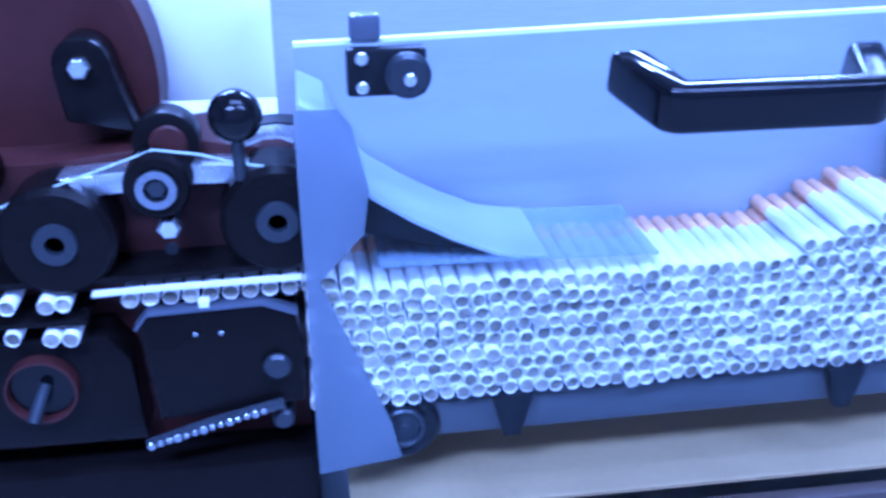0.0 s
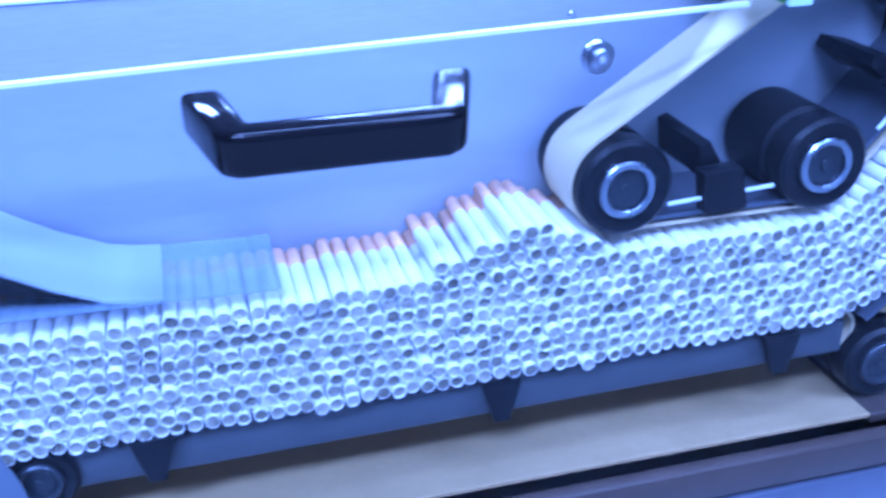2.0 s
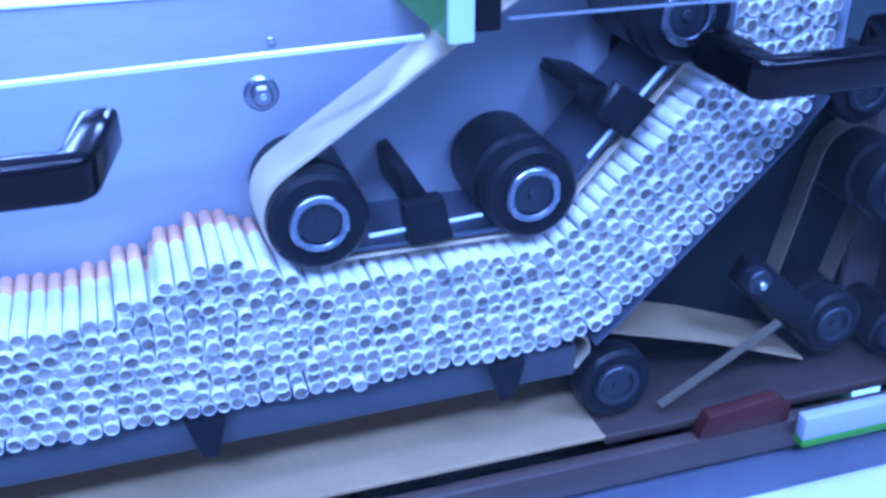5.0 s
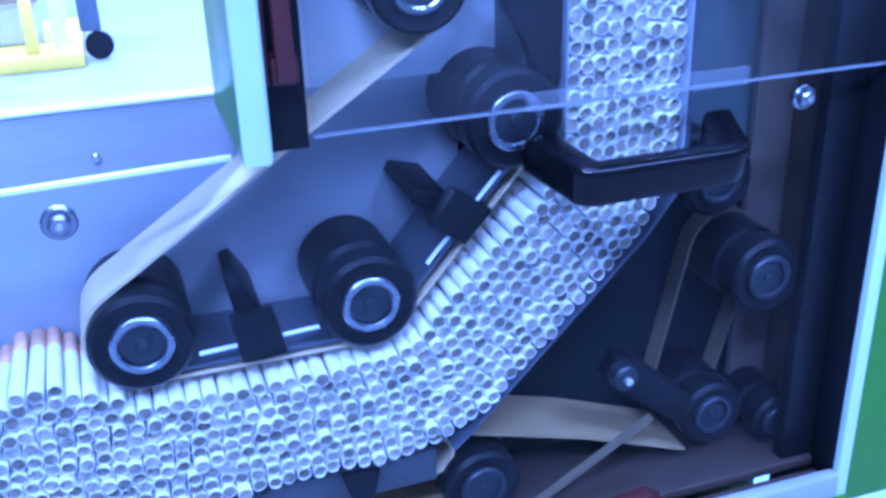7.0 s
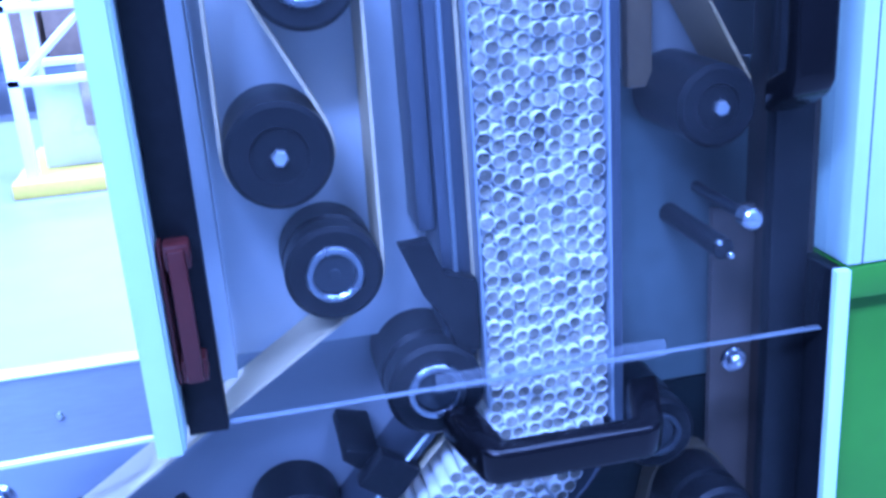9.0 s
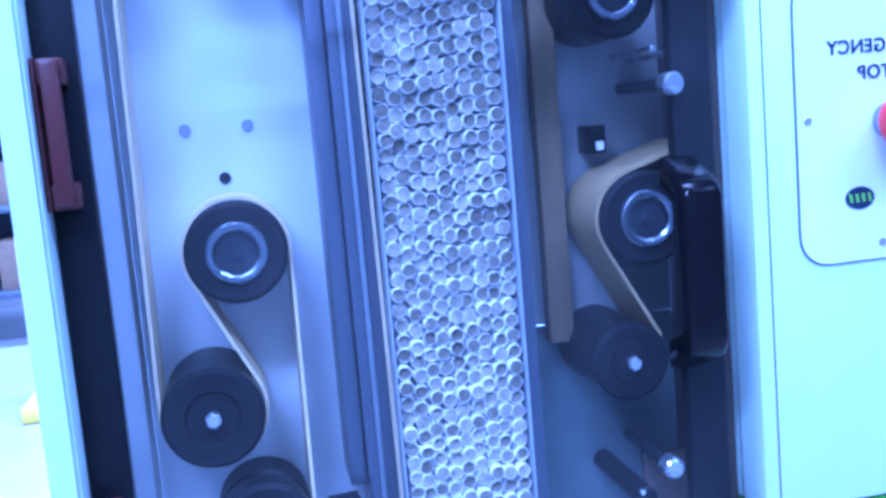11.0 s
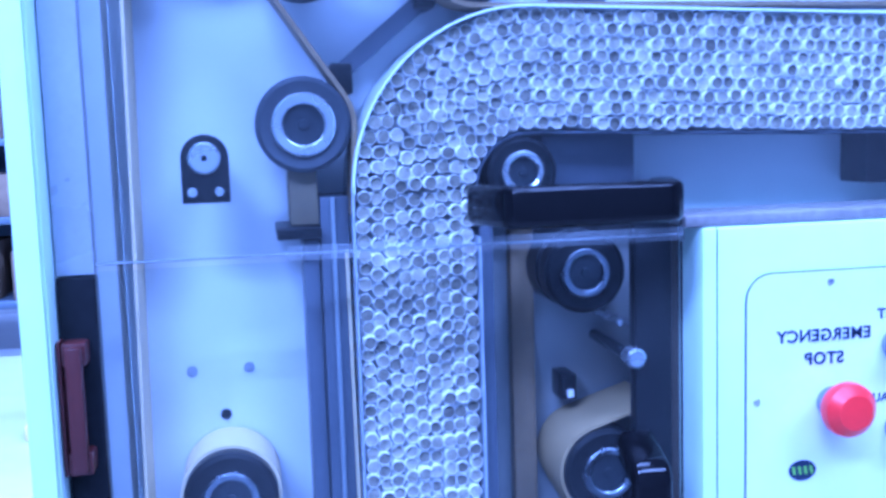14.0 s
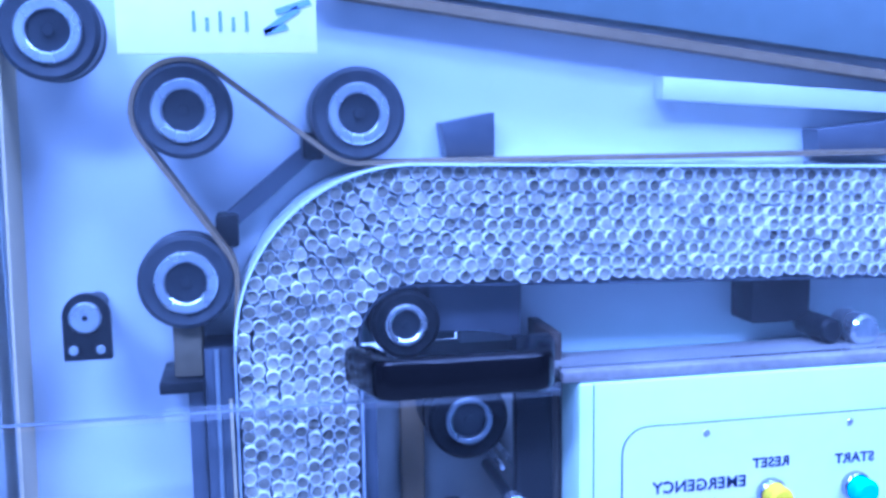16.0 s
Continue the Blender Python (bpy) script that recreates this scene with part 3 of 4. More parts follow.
solo("channel_flange", box(0.3008, 0.3228, 0.055, YB - 0.001, 1.238, 1.450, 0.001), M_BAYPLATE, "grey flange of the channel wall", "flange")
solo("guide_strip", box(0.3200, 0.3350, 0.044, 0.0545, 1.228, 1.449, 0.002), M_STRIP, "brown guide strip beside the channel", "guide strip")
part("edge_rail", box(0.184, 0.402, -0.0275, -0.0245, 1.4400, 1.4475, 0.0005), M_FROST, uc, "frosted acrylic rail")
part("edge_rail", box(0.190, 0.312, -0.0275, -0.0245, 1.1015, 1.1105, 0.0005), M_FROST, ec, "frosted acrylic rail")
st = thing("stay", "grey slanting stay with two end blocks", "stay")
part("bar", ribbon([(0.222, 1.540), (0.280, 1.588)], 0.036, 0.048, 0.010), M_BAR, st)
part("block", box(0.2135, 0.2265, 0.020, YE - 0.0002, 1.526, 1.544, 0.002), M_RUBBER, st)
part("block", box(0.264, 0.276, 0.025, YE - 0.0002, 1.574, 1.590, 0.002), M_RUBBER, st)
solo("plate_hole", moved(cyl(0.0032, YE - 0.0012, YE - 0.0001, 0.0003, 16), 0.1460, 0, 1.3415), M_RUBBER, "small dark plug in the plate", "plug", "plate plugs")
# guides of the stack
solo("incline_plate", ribbon([(0.1585, 0.8975), (0.170, 0.9075), (0.2755, 1.0130), (0.2925, 1.036)], 0.0, 0.064, 0.0016), M_BAR, "grey steel guide plate below the incline", "guide plate")
solo("channel_wall", box(0.204, 0.2205, 0.012, YB - 0.001, 1.10, 1.470, 0.001), M_BAR, "grey metal wall of the vertical channel", "channel wall", "channel walls")
solo("channel_wall", box(0.2925, 0.3005, 0.004, YB - 0.001, 1.048, 1.450, 0.001), M_BAR, "grey metal wall of the vertical channel", "channel wall", "channel walls")
solo("channel_trim", box(0.1945, 0.2035, 0.016, YE - 0.0005, 1.172, 1.446, 0.001), M_BAR, "dull grey profile beside the channel wall", "trim strip")
solo("channel_trim", box(0.2100, 0.2125, 0.0095, 0.0117, 1.10, 1.470, 0.0004), M_EDGEDULL, "thin dull strip on the channel wall", "trim strip")
solo("channel_lip", box(0.2210, 0.2222, -0.004, 0.010, 1.075, 1.475, 0.0003), M_LIP, "bright thin edge of the channel", "channel edge")
solo("channel_lip", box(0.2908, 0.2920, -0.004, 0.010, 1.055, 1.445, 0.0003), M_LIP, "bright thin edge of the channel", "channel edge")
arc = [(AX - RO * math.cos(a * math.pi / 40), AZ + RO * math.sin(a * math.pi / 40)) for a in range(21)]
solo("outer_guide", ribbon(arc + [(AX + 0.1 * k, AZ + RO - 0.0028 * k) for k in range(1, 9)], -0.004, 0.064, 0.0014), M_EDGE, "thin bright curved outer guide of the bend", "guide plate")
arc = [(AX - RI * math.cos(a * math.pi / 40), AZ + RI * math.sin(a * math.pi / 40)) for a in range(21)]
solo("inner_guide", ribbon([(AX - RI, 1.452)] + arc + [(AX + 0.1 * k, AZ + RI - 0.0028 * k) for k in range(1, 9)], 0.002, 0.064, 0.0014), M_BAR, "dark thin inner guide of the bend", "guide plate")
solo("conveyor_bed", prism([(-0.292, 0.8695), (0.150, 0.8738), (0.150, 0.8945), (-0.292, 0.8897)], 0.008, 0.064, 0.001), M_BED, "grey steel bed under the conveyor belt", "conveyor bed")
for x in (-0.250, -0.067, 0.103):
    solo("bed_bracket", prism([(x - 0.011, 0.8968), (x + 0.011, 0.8968), (x + 0.005, 0.872), (x - 0.004, 0.872)], -0.002, 0.0045, 0.0006), M_RUBBER, "black wedge bracket under the conveyor bed", "bracket", "bed brackets")


def scraper(x, z, ang):
    t = thing("scraper", "black wedge scraper on a bright rod", "scraper", "scrapers", at=pose(x, 0, z, 0, -ang, 0))
    part("blade", prism([(-0.012, 0.012), (0.010, 0.012), (0.014, -0.012), (-0.010, -0.012)], 0.000, 0.012, 0.001), M_RUBBER, t)
    part("arm", prism([(-0.009, 0.023), (-0.003, 0.025), (0.006, 0.008), (-0.008, 0.004)], 0.0125, 0.064, 0.001), M_RUBBER, t)
    # white edge material on the rod paints its streak glint
    part("rod", tube([(-0.030, 0.006, -0.004), (0.032, 0.006, -0.004)], 0.0012, 8), M_EDGE, t, "steel rod with its glint painted white")


scraper(0.056, 0.992, 3)
scraper(0.165, 1.040, 48)

# entry guide, hopper plate and hinge on the left
pts = [(-0.350, 1.053), (-0.338, 1.047), (-0.328, 1.020), (-0.318, 1.008), (-0.300, 0.996), (-0.280, 0.985), (-0.259, 0.976), (-0.245, 0.9735), (-0.234, 0.9725)]
solo("entry_guide", ribbon(pts, 0.0, 0.064, 0.0018), M_CLEARGUIDE, "clear curved plastic sheet guide pressing on the stack", "guide plate")
solo("guide_flap", ribbon([(-0.3160, 0.9735), (-0.2335, 0.9726), (-0.215, 0.9718), (-0.178, 0.9712)], -0.001, 0.064, 0.0010), M_HAZE, "hazy blue plastic flap on the stack", "flap")
solo("hopper_plate", prism([(-0.352, 1.053), (-0.333, 1.053), (-0.327, 1.045), (-0.320, 1.015), (-0.323, 0.993), (-0.345, 0.970), (-0.320, 0.908), (-0.313, 0.890), (-0.308, 0.868), (-0.350, 0.862)], -0.0068, -0.0054, 0.0003), M_END,
     "hazy plastic end sheet of the hopper", "hopper sheet")
# black filler shaped like the shadow wedge between guide and stack
solo("guide_web", prism([(-0.3235, 1.0085), (-0.3235, 0.9890), (-0.300, 0.9835), (-0.262, 0.9750), (-0.280, 0.9828), (-0.300, 0.9938), (-0.317, 1.0045)], 0.004, 0.062, 0.0004), M_RUBBER, "black filler for the shadow under the clear curved guide", "web")
hg = thing("hinge", "dark hinge bracket with bright screws on the cover", "hinge")
lf = part("leaf", box(-0.3285, -0.2945, -0.0175, -0.0106, 1.0605, 1.0815, 0.002), M_RUBBER, hg)
part("upper_leaf", box(-0.3265, -0.3135, -0.015, -0.0066, 1.0835, 1.0950, 0.002), M_BAR, hg)
part("boss", moved(cyl(0.0098, -0.0245, -0.0176, 0.002, 24), -0.303, 0, 1.0705), M_HUB, hg)
for x, z in ((-0.322, 1.0775), (-0.322, 1.0650), (-0.3025, 1.0695)):
    part("screw", moved(cyl(0.0028, -0.0270 if x > -0.31 else -0.0200, -0.0174, 0.0006, 12), x, 0, z), M_BOLT, lf, "bright screw")


def screw(x, y, z, r=0.008, depth=0.008):
    t = thing("cover_screw", "round bright metal cover screw", "screw", "cover screws", at=pose(x, y, z))
    part("collar", cyl(r, -depth * 0.5, 0, 0.001, 28), M_RING, t)
    part("head", cyl(r * 0.62, -depth, -depth * 0.5, 0.0012, 20), M_RING, t)
    part("slot", cyl(r * 0.2, -depth - 0.0004, -depth - 0.00005, 0.0001, 12), M_BOLT, t)


screw(-0.0253, -0.0106, 1.0745)
screw(0.3575, -0.0106, 1.0855, 0.007)
solo("plate_screw", moved(cyl(0.0024, YB - 0.0022, YB, 0.0008, 14), -0.0075, 0, 1.0758), M_BOLT, "small bright screw on the back plate", "screw")


def stud(x, z, y0, ln=0.05, r=0.006):
    t = thing("stud", "dark stud with a bright metal knob", "stud", "studs", at=pose(x, y0, z))
    part("knob", cyl(r, 0, 0.012, 0.0015, 24), M_BOLT, t)
    part("stem", cyl(r * 0.6, 0.012, YB - y0, 0.0005, 16), M_HUB, t)


stud(0.372, 1.1605, -0.004)
stud(0.379, 1.3715, -0.014)
for x, z in ((0.374, 1.3905), (0.384, 1.3875)):
    solo("bay_screw", moved(cyl(0.0018, 0.0, YB, 0.0003, 10), x, 0, z), M_BOLT, "small bright screw in the drive bay", "screw", "bay screws")
sl = thing("slot_sensor", "dark slotted sensor with a white tip", "sensor")
part("body", box(0.350, 0.360, 0.040, 0.0615, 1.336, 1.352, 0.001), M_RUBBER, sl)
part("tip", box(0.353, 0.357, 0.036, 0.0398, 1.338, 1.343, 0.0005), M_WHITE, sl, "white tip")
ro = thing("sensor_rod", "black round rod with two small bright pins in the drive bay", "rod", at=pose(0.3545, -0.004, 1.1468))
part("rod", cyl(0.0062, 0, YB + 0.004, 0.001, 24), M_RUBBER, ro)
for px, pz in ((-0.0035, 0.0045), (0.0035, -0.0035)):
    part("pin", moved(cyl(0.0017, -0.003, 0.0, 0.0004, 10), px, 0, pz), M_BOLT, ro, "small bright pin")
ta = thing("tension_arm", "black arm with a bright bolt below the incline", "arm", at=pose(0.2685, 0.012, 0.9185))
part("arm", prism([(-0.010, -0.004), (-0.004, -0.011), (0.050, -0.052), (0.062, -0.040), (0.010, 0.008), (-0.002, 0.011)], 0, 0.012, 0.001), M_RUBBER, ta)
part("boss", cyl(0.0085, -0.010, -0.0001, 0.001, 20), M_HUB, ta)
part("bolt", cyl(0.0026, -0.014, -0.0101, 0.0006, 10), M_BOLT, ta, "bright bolt")
solo("belt_guard", prism([(0.181, 1.1705), (0.197, 1.1715), (0.203, 1.152), (0.2200, 1.148), (0.2200, 1.108), (0.207, 1.110), (0.203, 1.128), (0.192, 1.142)], 0.000, 0.0114, 0.001), M_RUBBER, "black belt guard beside the channel", "guard")

# bracket and plate details in the elevator
bk = thing("sensor_bracket", "dark rounded bracket with a bright disc and two screws", "bracket", at=pose(0.144, 0, 1.494))
pr = [(0.0125 * math.cos(a * math.pi / 12), 0.0125 * math.sin(a * math.pi / 12)) for a in range(13)] + [(-0.0125, -0.0240), (0.0125, -0.0240)]
bd = part("body", prism(pr, 0.0, 0.006, 0.0006), M_RUBBER, bk)
part("standoff", cyl(0.006, 0.006, YE - 0.0005, 0.0005, 16), M_HUB, bk)
dc = part("disc", cyl(0.0085, -0.004, -0.0002, 0.001, 24), M_BOLT, bk, "bright steel disc")
part("socket", cyl(0.0016, -0.0046, -0.0041, 0.0002, 12), M_RUBBER, dc)
for s in (-1, 1):
    part("screw", moved(cyl(0.0026, -0.002, -0.0002, 0.0004, 12), s * 0.007, 0, -0.018), M_BOLT, bd, "bright screw")
for x in (0.1278, 0.1608):
    solo("plate_hole", moved(cyl(0.0032, YE - 0.0012, YE - 0.0001, 0.0003, 16), x, 0, 1.3687), M_HOPPER, "small dark plug in the plate", "plug", "plate plugs")
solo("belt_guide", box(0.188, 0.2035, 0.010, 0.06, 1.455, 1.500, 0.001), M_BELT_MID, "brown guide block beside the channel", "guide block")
solo("belt_guide", box(0.180, 0.204, 0.0, 0.06, 1.448, 1.4545, 0.001), M_RUBBER, "dark guide foot beside the channel", "guide block")
solo("guide_block", prism([(0.346, 1.594), (0.3785, 1.600), (0.3785, 1.5735), (0.349, 1.5735)], 0.030, YE - 0.0003, 0.001), M_BAR, "grey wedge block on the upper channel", "block")
solo("guide_block", prism([(0.590, 1.586), (0.655, 1.592), (0.655, 1.5690), (0.592, 1.5690)], 0.030, YE - 0.0003, 0.001), M_BAR, "grey wedge block on the upper channel", "block")
solo("guide_block", prism([(0.335, 1.500), (0.392, 1.500), (0.392, 1.462), (0.37, 1.470), (0.335, 1.470)], 0.022, YE - 0.0003, 0.001), M_BAR, "grey wedge block under the upper channel", "block")
solo("upper_strap", ribbon([(0.27, 1.672), (0.95, 1.575)], 0.030, 0.046, 0.006), M_STRIP, "dull brown strap along the upper plate", "strap")
solo("upper_hood", prism([(0.285, 1.676), (0.96, 1.588), (1.19, 1.588), (1.19, 1.79), (0.285, 1.79)], 0.034, YE - 0.0005, 0.001), M_MIDPLATE, "blue-grey hood above the upper channel", "hood")
solo("hood_ledge", prism([(0.487, 1.620), (0.96, 1.585), (0.96, 1.574), (0.487, 1.606)], 0.034, 0.0495, 0.001), M_PLATE, "pale ledge under the hood", "ledge")
sg = thing("sign_plate", "white sign plate with a blue print", "sign")
part("plate", box(0.171, 0.270, -0.030, -0.0275, 1.631, 1.70, 0.0004), M_WHITE, sg)
for i in range(5):
    part("bar", box(0.208 + i * 0.0065, 0.2095 + i * 0.0065, -0.0306, -0.0301, 1.642, 1.652 - (i % 2) * 0.003), M_BLUEINK, sg, "pale blue bar")
for k, (xa, za, xb, zb) in enumerate(((0.244, 1.640, 0.262, 1.652), (0.250, 1.650, 0.268, 1.6555), (0.244, 1.640, 0.256, 1.643))):
    part("emblem_piece", prism([(xa, za), (xb, zb), (xb - 0.002, zb + 0.003), (xa - 0.001, za + 0.003)], -0.0306, -0.0301), M_BLUEINK, sg)
# right of the upper channel
solo("valve_block", box(0.5425, 0.583, 0.02, YE, 1.464, 1.4955, 0.002), M_RUBBER, "black valve block under the upper channel", "valve block")
solo("round_knob", moved(cyl(0.010, -0.008, 0.02, 0.002, 24), 0.605, 0, 1.462), M_BOLT, "bright round valve knob", "knob")
solo("round_knob", moved(cyl(0.008, -0.004, 0.03, 0.002, 24), 0.584, 0, 1.462), M_RUBBER, "dark round valve knob", "knob")

# ---- control box ----
CY = -0.030
cb = thing("control_box", "pale green painted control box with push buttons", "control box")
part("case", box(0.4112, 0.80, CY, YB, 1.1375, 1.4465, 0.002), M_PALE, cb)
part("lid_seam", box(0.4195, 0.4201, CY - 0.0004, CY + 0.001, 1.138, 1.446), M_LINE, cb)
part("top_rail", box(0.402, 0.80, CY + 0.002, 0.02, 1.447, 1.4535, 0.001), M_DIRTY, cb, "soiled grey metal rail")


def round_rect(x0, x1, z0, z1, r, n=6):
    pts = []
    for cx, cz, a0 in ((x1 - r, z1 - r, 0), (x0 + r, z1 - r, 90), (x0 + r, z0 + r, 180), (x1 - r, z0 + r, 270)):
        for k in range(n + 1):
            a = radians(a0 + 90 * k / n)
            pts.append((cx + r * math.cos(a), cz + r * math.sin(a)))
    return pts


part("plate_rim", prism(round_rect(0.4365, 0.700, 1.2695, 1.4195, 0.016), CY - 0.0008, CY - 0.0001), M_LINE, cb, "dark rim of the button plate")
bp = part("button_plate", prism(round_rect(0.4372, 0.6993, 1.2702, 1.4188, 0.0154), CY - 0.0016, CY - 0.0004), M_LABEL, cb, "pale rounded button plate")
PY = CY - 0.0016
for x, z in ((0.488, 1.413), (0.580, 1.413), (0.443, 1.346), (0.484, 1.279), (0.58, 1.279), (0.692, 1.346)):
    part("screw", moved(cyl(0.0022, PY - 0.0008, PY, 0.0003, 12), x, 0, z), M_BOLT, bp, "small bright screw")


def writing(text, x, z, size, name="lettering"):
    """Mirrored raised letters on the button plate, centred at x."""
    c = bpy.data.curves.new("text", "FONT")
    c.body, c.size, c.align_x, c.extrude, c.offset, c.space_character = text, size * 0.95, "CENTER", 0.0002, size * 0.02, 1.08
    ob = bpy.data.objects.new("text", c)
    scene.collection.objects.link(ob)
    me = bpy.data.meshes.new_from_object(ob.evaluated_get(bpy.context.evaluated_depsgraph_get()))
    bpy.data.objects.remove(ob)
    bm = bmesh.new()
    bm.from_mesh(me)
    bpy.data.meshes.remove(me)
    bmesh.ops.transform(bm, matrix=Matrix.Translation((x, PY - 0.0003, z)) @ Matrix(((-1, 0, 0, 0), (0, 0, -1, 0), (0, 1, 0, 0), (0, 0, 0, 1))), verts=bm.verts[:])
    return part(name, bm, M_INK, bp, "dark mirrored lettering " + text, soft=False)


writing("EMERGENCY", 0.4845, 1.3790, 0.0102)
writing("STOP", 0.4845, 1.3655, 0.0102)
writing("RESET", 0.5295, 1.3895, 0.0088)
writing("START", 0.584, 1.3880, 0.0088)
writing("AUTO", 0.5150, 1.3405, 0.0076)
writing("MAN", 0.5455, 1.3405, 0.0076)


def button(x, z, r, material, name, label, stem=0.010):
    col = part(name + "_collar", moved(cyl(r * 1.15, PY - 0.006, PY, 0.001, 28), x, 0, z), M_RING, cb, "bright collar")
    part(name, moved(lathe([(0, PY - 0.006 - stem), (r * 0.7, PY - 0.006 - stem), (r, PY - 0.004 - stem), (r, PY - 0.0062), (0, PY - 0.0062)], 28), x, 0, z), material, col, label)


part("stop_stem", moved(cyl(0.009, PY - 0.012, PY, 0.001, 24), 0.4885, 0, 1.343), M_RING, cb, "bright steel stem")
part("stop_button", moved(lathe([(0, PY - 0.028), (0.010, PY - 0.027), (0.0150, PY - 0.022), (0.0155, PY - 0.017), (0.0135, PY - 0.0125), (0, PY - 0.0122)], 32), 0.4885, 0, 1.343), M_RED, cb, "red mushroom stop button")
button(0.5290, 1.3740, 0.0078, M_YELLOW, "reset_button", "yellow push button")
button(0.584, 1.3735, 0.0078, M_CYAN, "start_button", "cyan push button")
button(0.5320, 1.3245, 0.0078, M_YELLOW, "mode_button", "yellow selector knob")
part("logo_oval", prism([(0.4715 + 0.0085 * math.cos(a * math.pi / 14), 1.3035 + 0.006 * math.sin(a * math.pi / 14)) for a in range(28)], PY - 0.0004, PY - 0.00005), M_INK, bp, "black oval emblem")
for k in range(4):
    x = 0.466 + k * 0.0036
    part("emblem_bar", prism([(x - 0.0012, 1.3060), (x + 0.0006, 1.3060), (x + 0.0014, 1.3012), (x - 0.0002, 1.3012)], PY - 0.0007, PY - 0.00045), M_LOGOGREEN, bp, "green bar")

# ---- maker module on the far left ----
MY = 0.030
solo("module_plate", prism([(-0.90, 0.70), (-0.353, 0.70), (-0.353, 1.022), (-0.395, 1.030), (-0.47, 1.022), (-0.90, 1.02)], MY, MY + 0.05, 0.001), M_BROWN, "dark brown painted module plate", "machine panel", kind="structure")
ar = thing("drum", "large dark red-brown round drum with a dark lever", "drum")
part("cover", moved(cyl(0.10, 0.06, 0.12, 0.004, 56), -0.516, 0, 1.050), M_BROWN, ar)
part("lever", prism([(-0.446 + 0.013 * math.cos(a * math.pi / 12), 1.066 + 0.013 * math.sin(a * math.pi / 12)) for a in range(14)] + [(-0.456, 1.040), (-0.424, 1.034)], 0.035, 0.058, 0.002), M_OIL, ar)
part("bolt", moved(cyl(0.0050, 0.028, 0.0352, 0.001, 6), -0.446, 0, 1.066), M_BOLT, ar, "bright bolt")


def bushing_wheel(x, z, r, y0):
    t = thing("bushing_roller", "black drive wheel with a grey bushing", "wheel", "drive wheels", at=pose(x, 0, z))
    part("disc", lathe([(0.0085, y0), (r - 0.003, y0), (r, y0 + 0.003), (r, MY), (0, MY)], 48), M_OIL, t)
    part("bushing", lathe([(0.0045, y0 + 0.003), (0.0045, y0 - 0.002), (0.0095, y0 - 0.002), (0.0105, y0 + 0.001)], 28), M_HUB, t, "dark grey bushing")


bushing_wheel(-0.461, 0.994, 0.0265, 0.0)
bushing_wheel(-0.362, 0.999, 0.0265, 0.0)
bushing_wheel(-0.505, 1.022, 0.020, 0.008)
cn = thing("cap_nut", "black flanged nut with a grey ring and a socket", "nut")
part("flange", moved(lathe([(0.0098, -0.0035), (0.0135, -0.0035), (0.0150, -0.001), (0.0150, MY)], 32), -0.4135, 0, 1.0195), M_OIL, cn)
part("ring", moved(lathe([(0.0050, -0.003), (0.0055, -0.0062), (0.0090, -0.0062), (0.0097, -0.002)], 28), -0.4135, 0, 1.0195), M_RING, cn, "grey steel ring")
part("socket_screw", moved(cyl(0.0050, -0.0045, 0.0, 0.001, 6), -0.4135, 0, 1.0195), M_HUB, cn)
hs = thing("bright_screw", "bright hexagon screw on a dark stem below the nut", "screw")
part("head", moved(cyl(0.0055, 0.0, 0.008, 0.0012, 6), -0.4110, 0, 0.998), M_BOLT, hs)
part("stem", moved(cyl(0.0040, 0.0082, MY, 0.0005, 12), -0.4110, 0, 0.998), M_HUB, hs)
part("washer", moved(cyl(0.0032, -0.001, 0.0, 0.0003, 10), -0.4105, 0, 0.989), M_RUBBER, hs)
tn = thing("tape_roller", "dark rounded tape roller housing", "roller")
part("housing", prism([(-0.4095 + 0.0150 * math.cos(a * math.pi / 16), 1.0345 + 0.0150 * math.sin(a * math.pi / 16)) for a in range(-2, 19)], 0.012, 0.029, 0.0015), M_OIL, tn)
part("cap", moved(cyl(0.0085, 0.009, 0.0119, 0.001, 24), -0.4080, 0, 1.0355), M_BROWN, tn)
solo("paper_tape", ribbon([(-0.500, 1.004), (-0.477, 1.014), (-0.444, 1.025), (-0.414, 1.0350), (-0.395, 1.032), (-0.376, 1.0265), (-0.353, 1.0225)], 0.0035, 0.0046, 0.0007), M_THREAD, "thin green-grey tape over the rollers", "tape")
solo("module_ledge", prism([(-0.476, 1.0125), (-0.459, 1.0205), (-0.429, 1.0225), (-0.399, 1.0240), (-0.353, 1.0215), (-0.353, 1.0135), (-0.399, 1.0155), (-0.476, 1.0085)], 0.012, 0.0295, 0.0008), M_BOLT, "bright steel ledge on the module plate", "ledge")
kb = thing("ball_knob", "glossy black ball knob on a short stem", "knob", at=pose(-0.377, 0.0, 1.050))
part("ball", lathe([(0.012 * math.sin(math.pi * k / 16), -0.012 * math.cos(math.pi * k / 16)) for k in range(17)], 32), M_BLACK, kb)
part("stem", tube([(0, 0, -0.011), (0, 0.004, -0.030)], 0.003, 12), M_HUB, kb)
cl = thing("curled_clip", "bright curled metal clip with a black edge", "clip")
part("leaf", ribbon([(-0.376, 1.0385), (-0.369, 1.0420), (-0.360, 1.0430), (-0.352, 1.0420)], 0.010, 0.024, 0.0010), M_RUBBER, cl)
part("plate", ribbon([(-0.374, 1.0345), (-0.366, 1.0375), (-0.358, 1.0375), (-0.3525, 1.0350)], 0.006, 0.024, 0.0012), M_BOLT, cl, "bright curled plate")
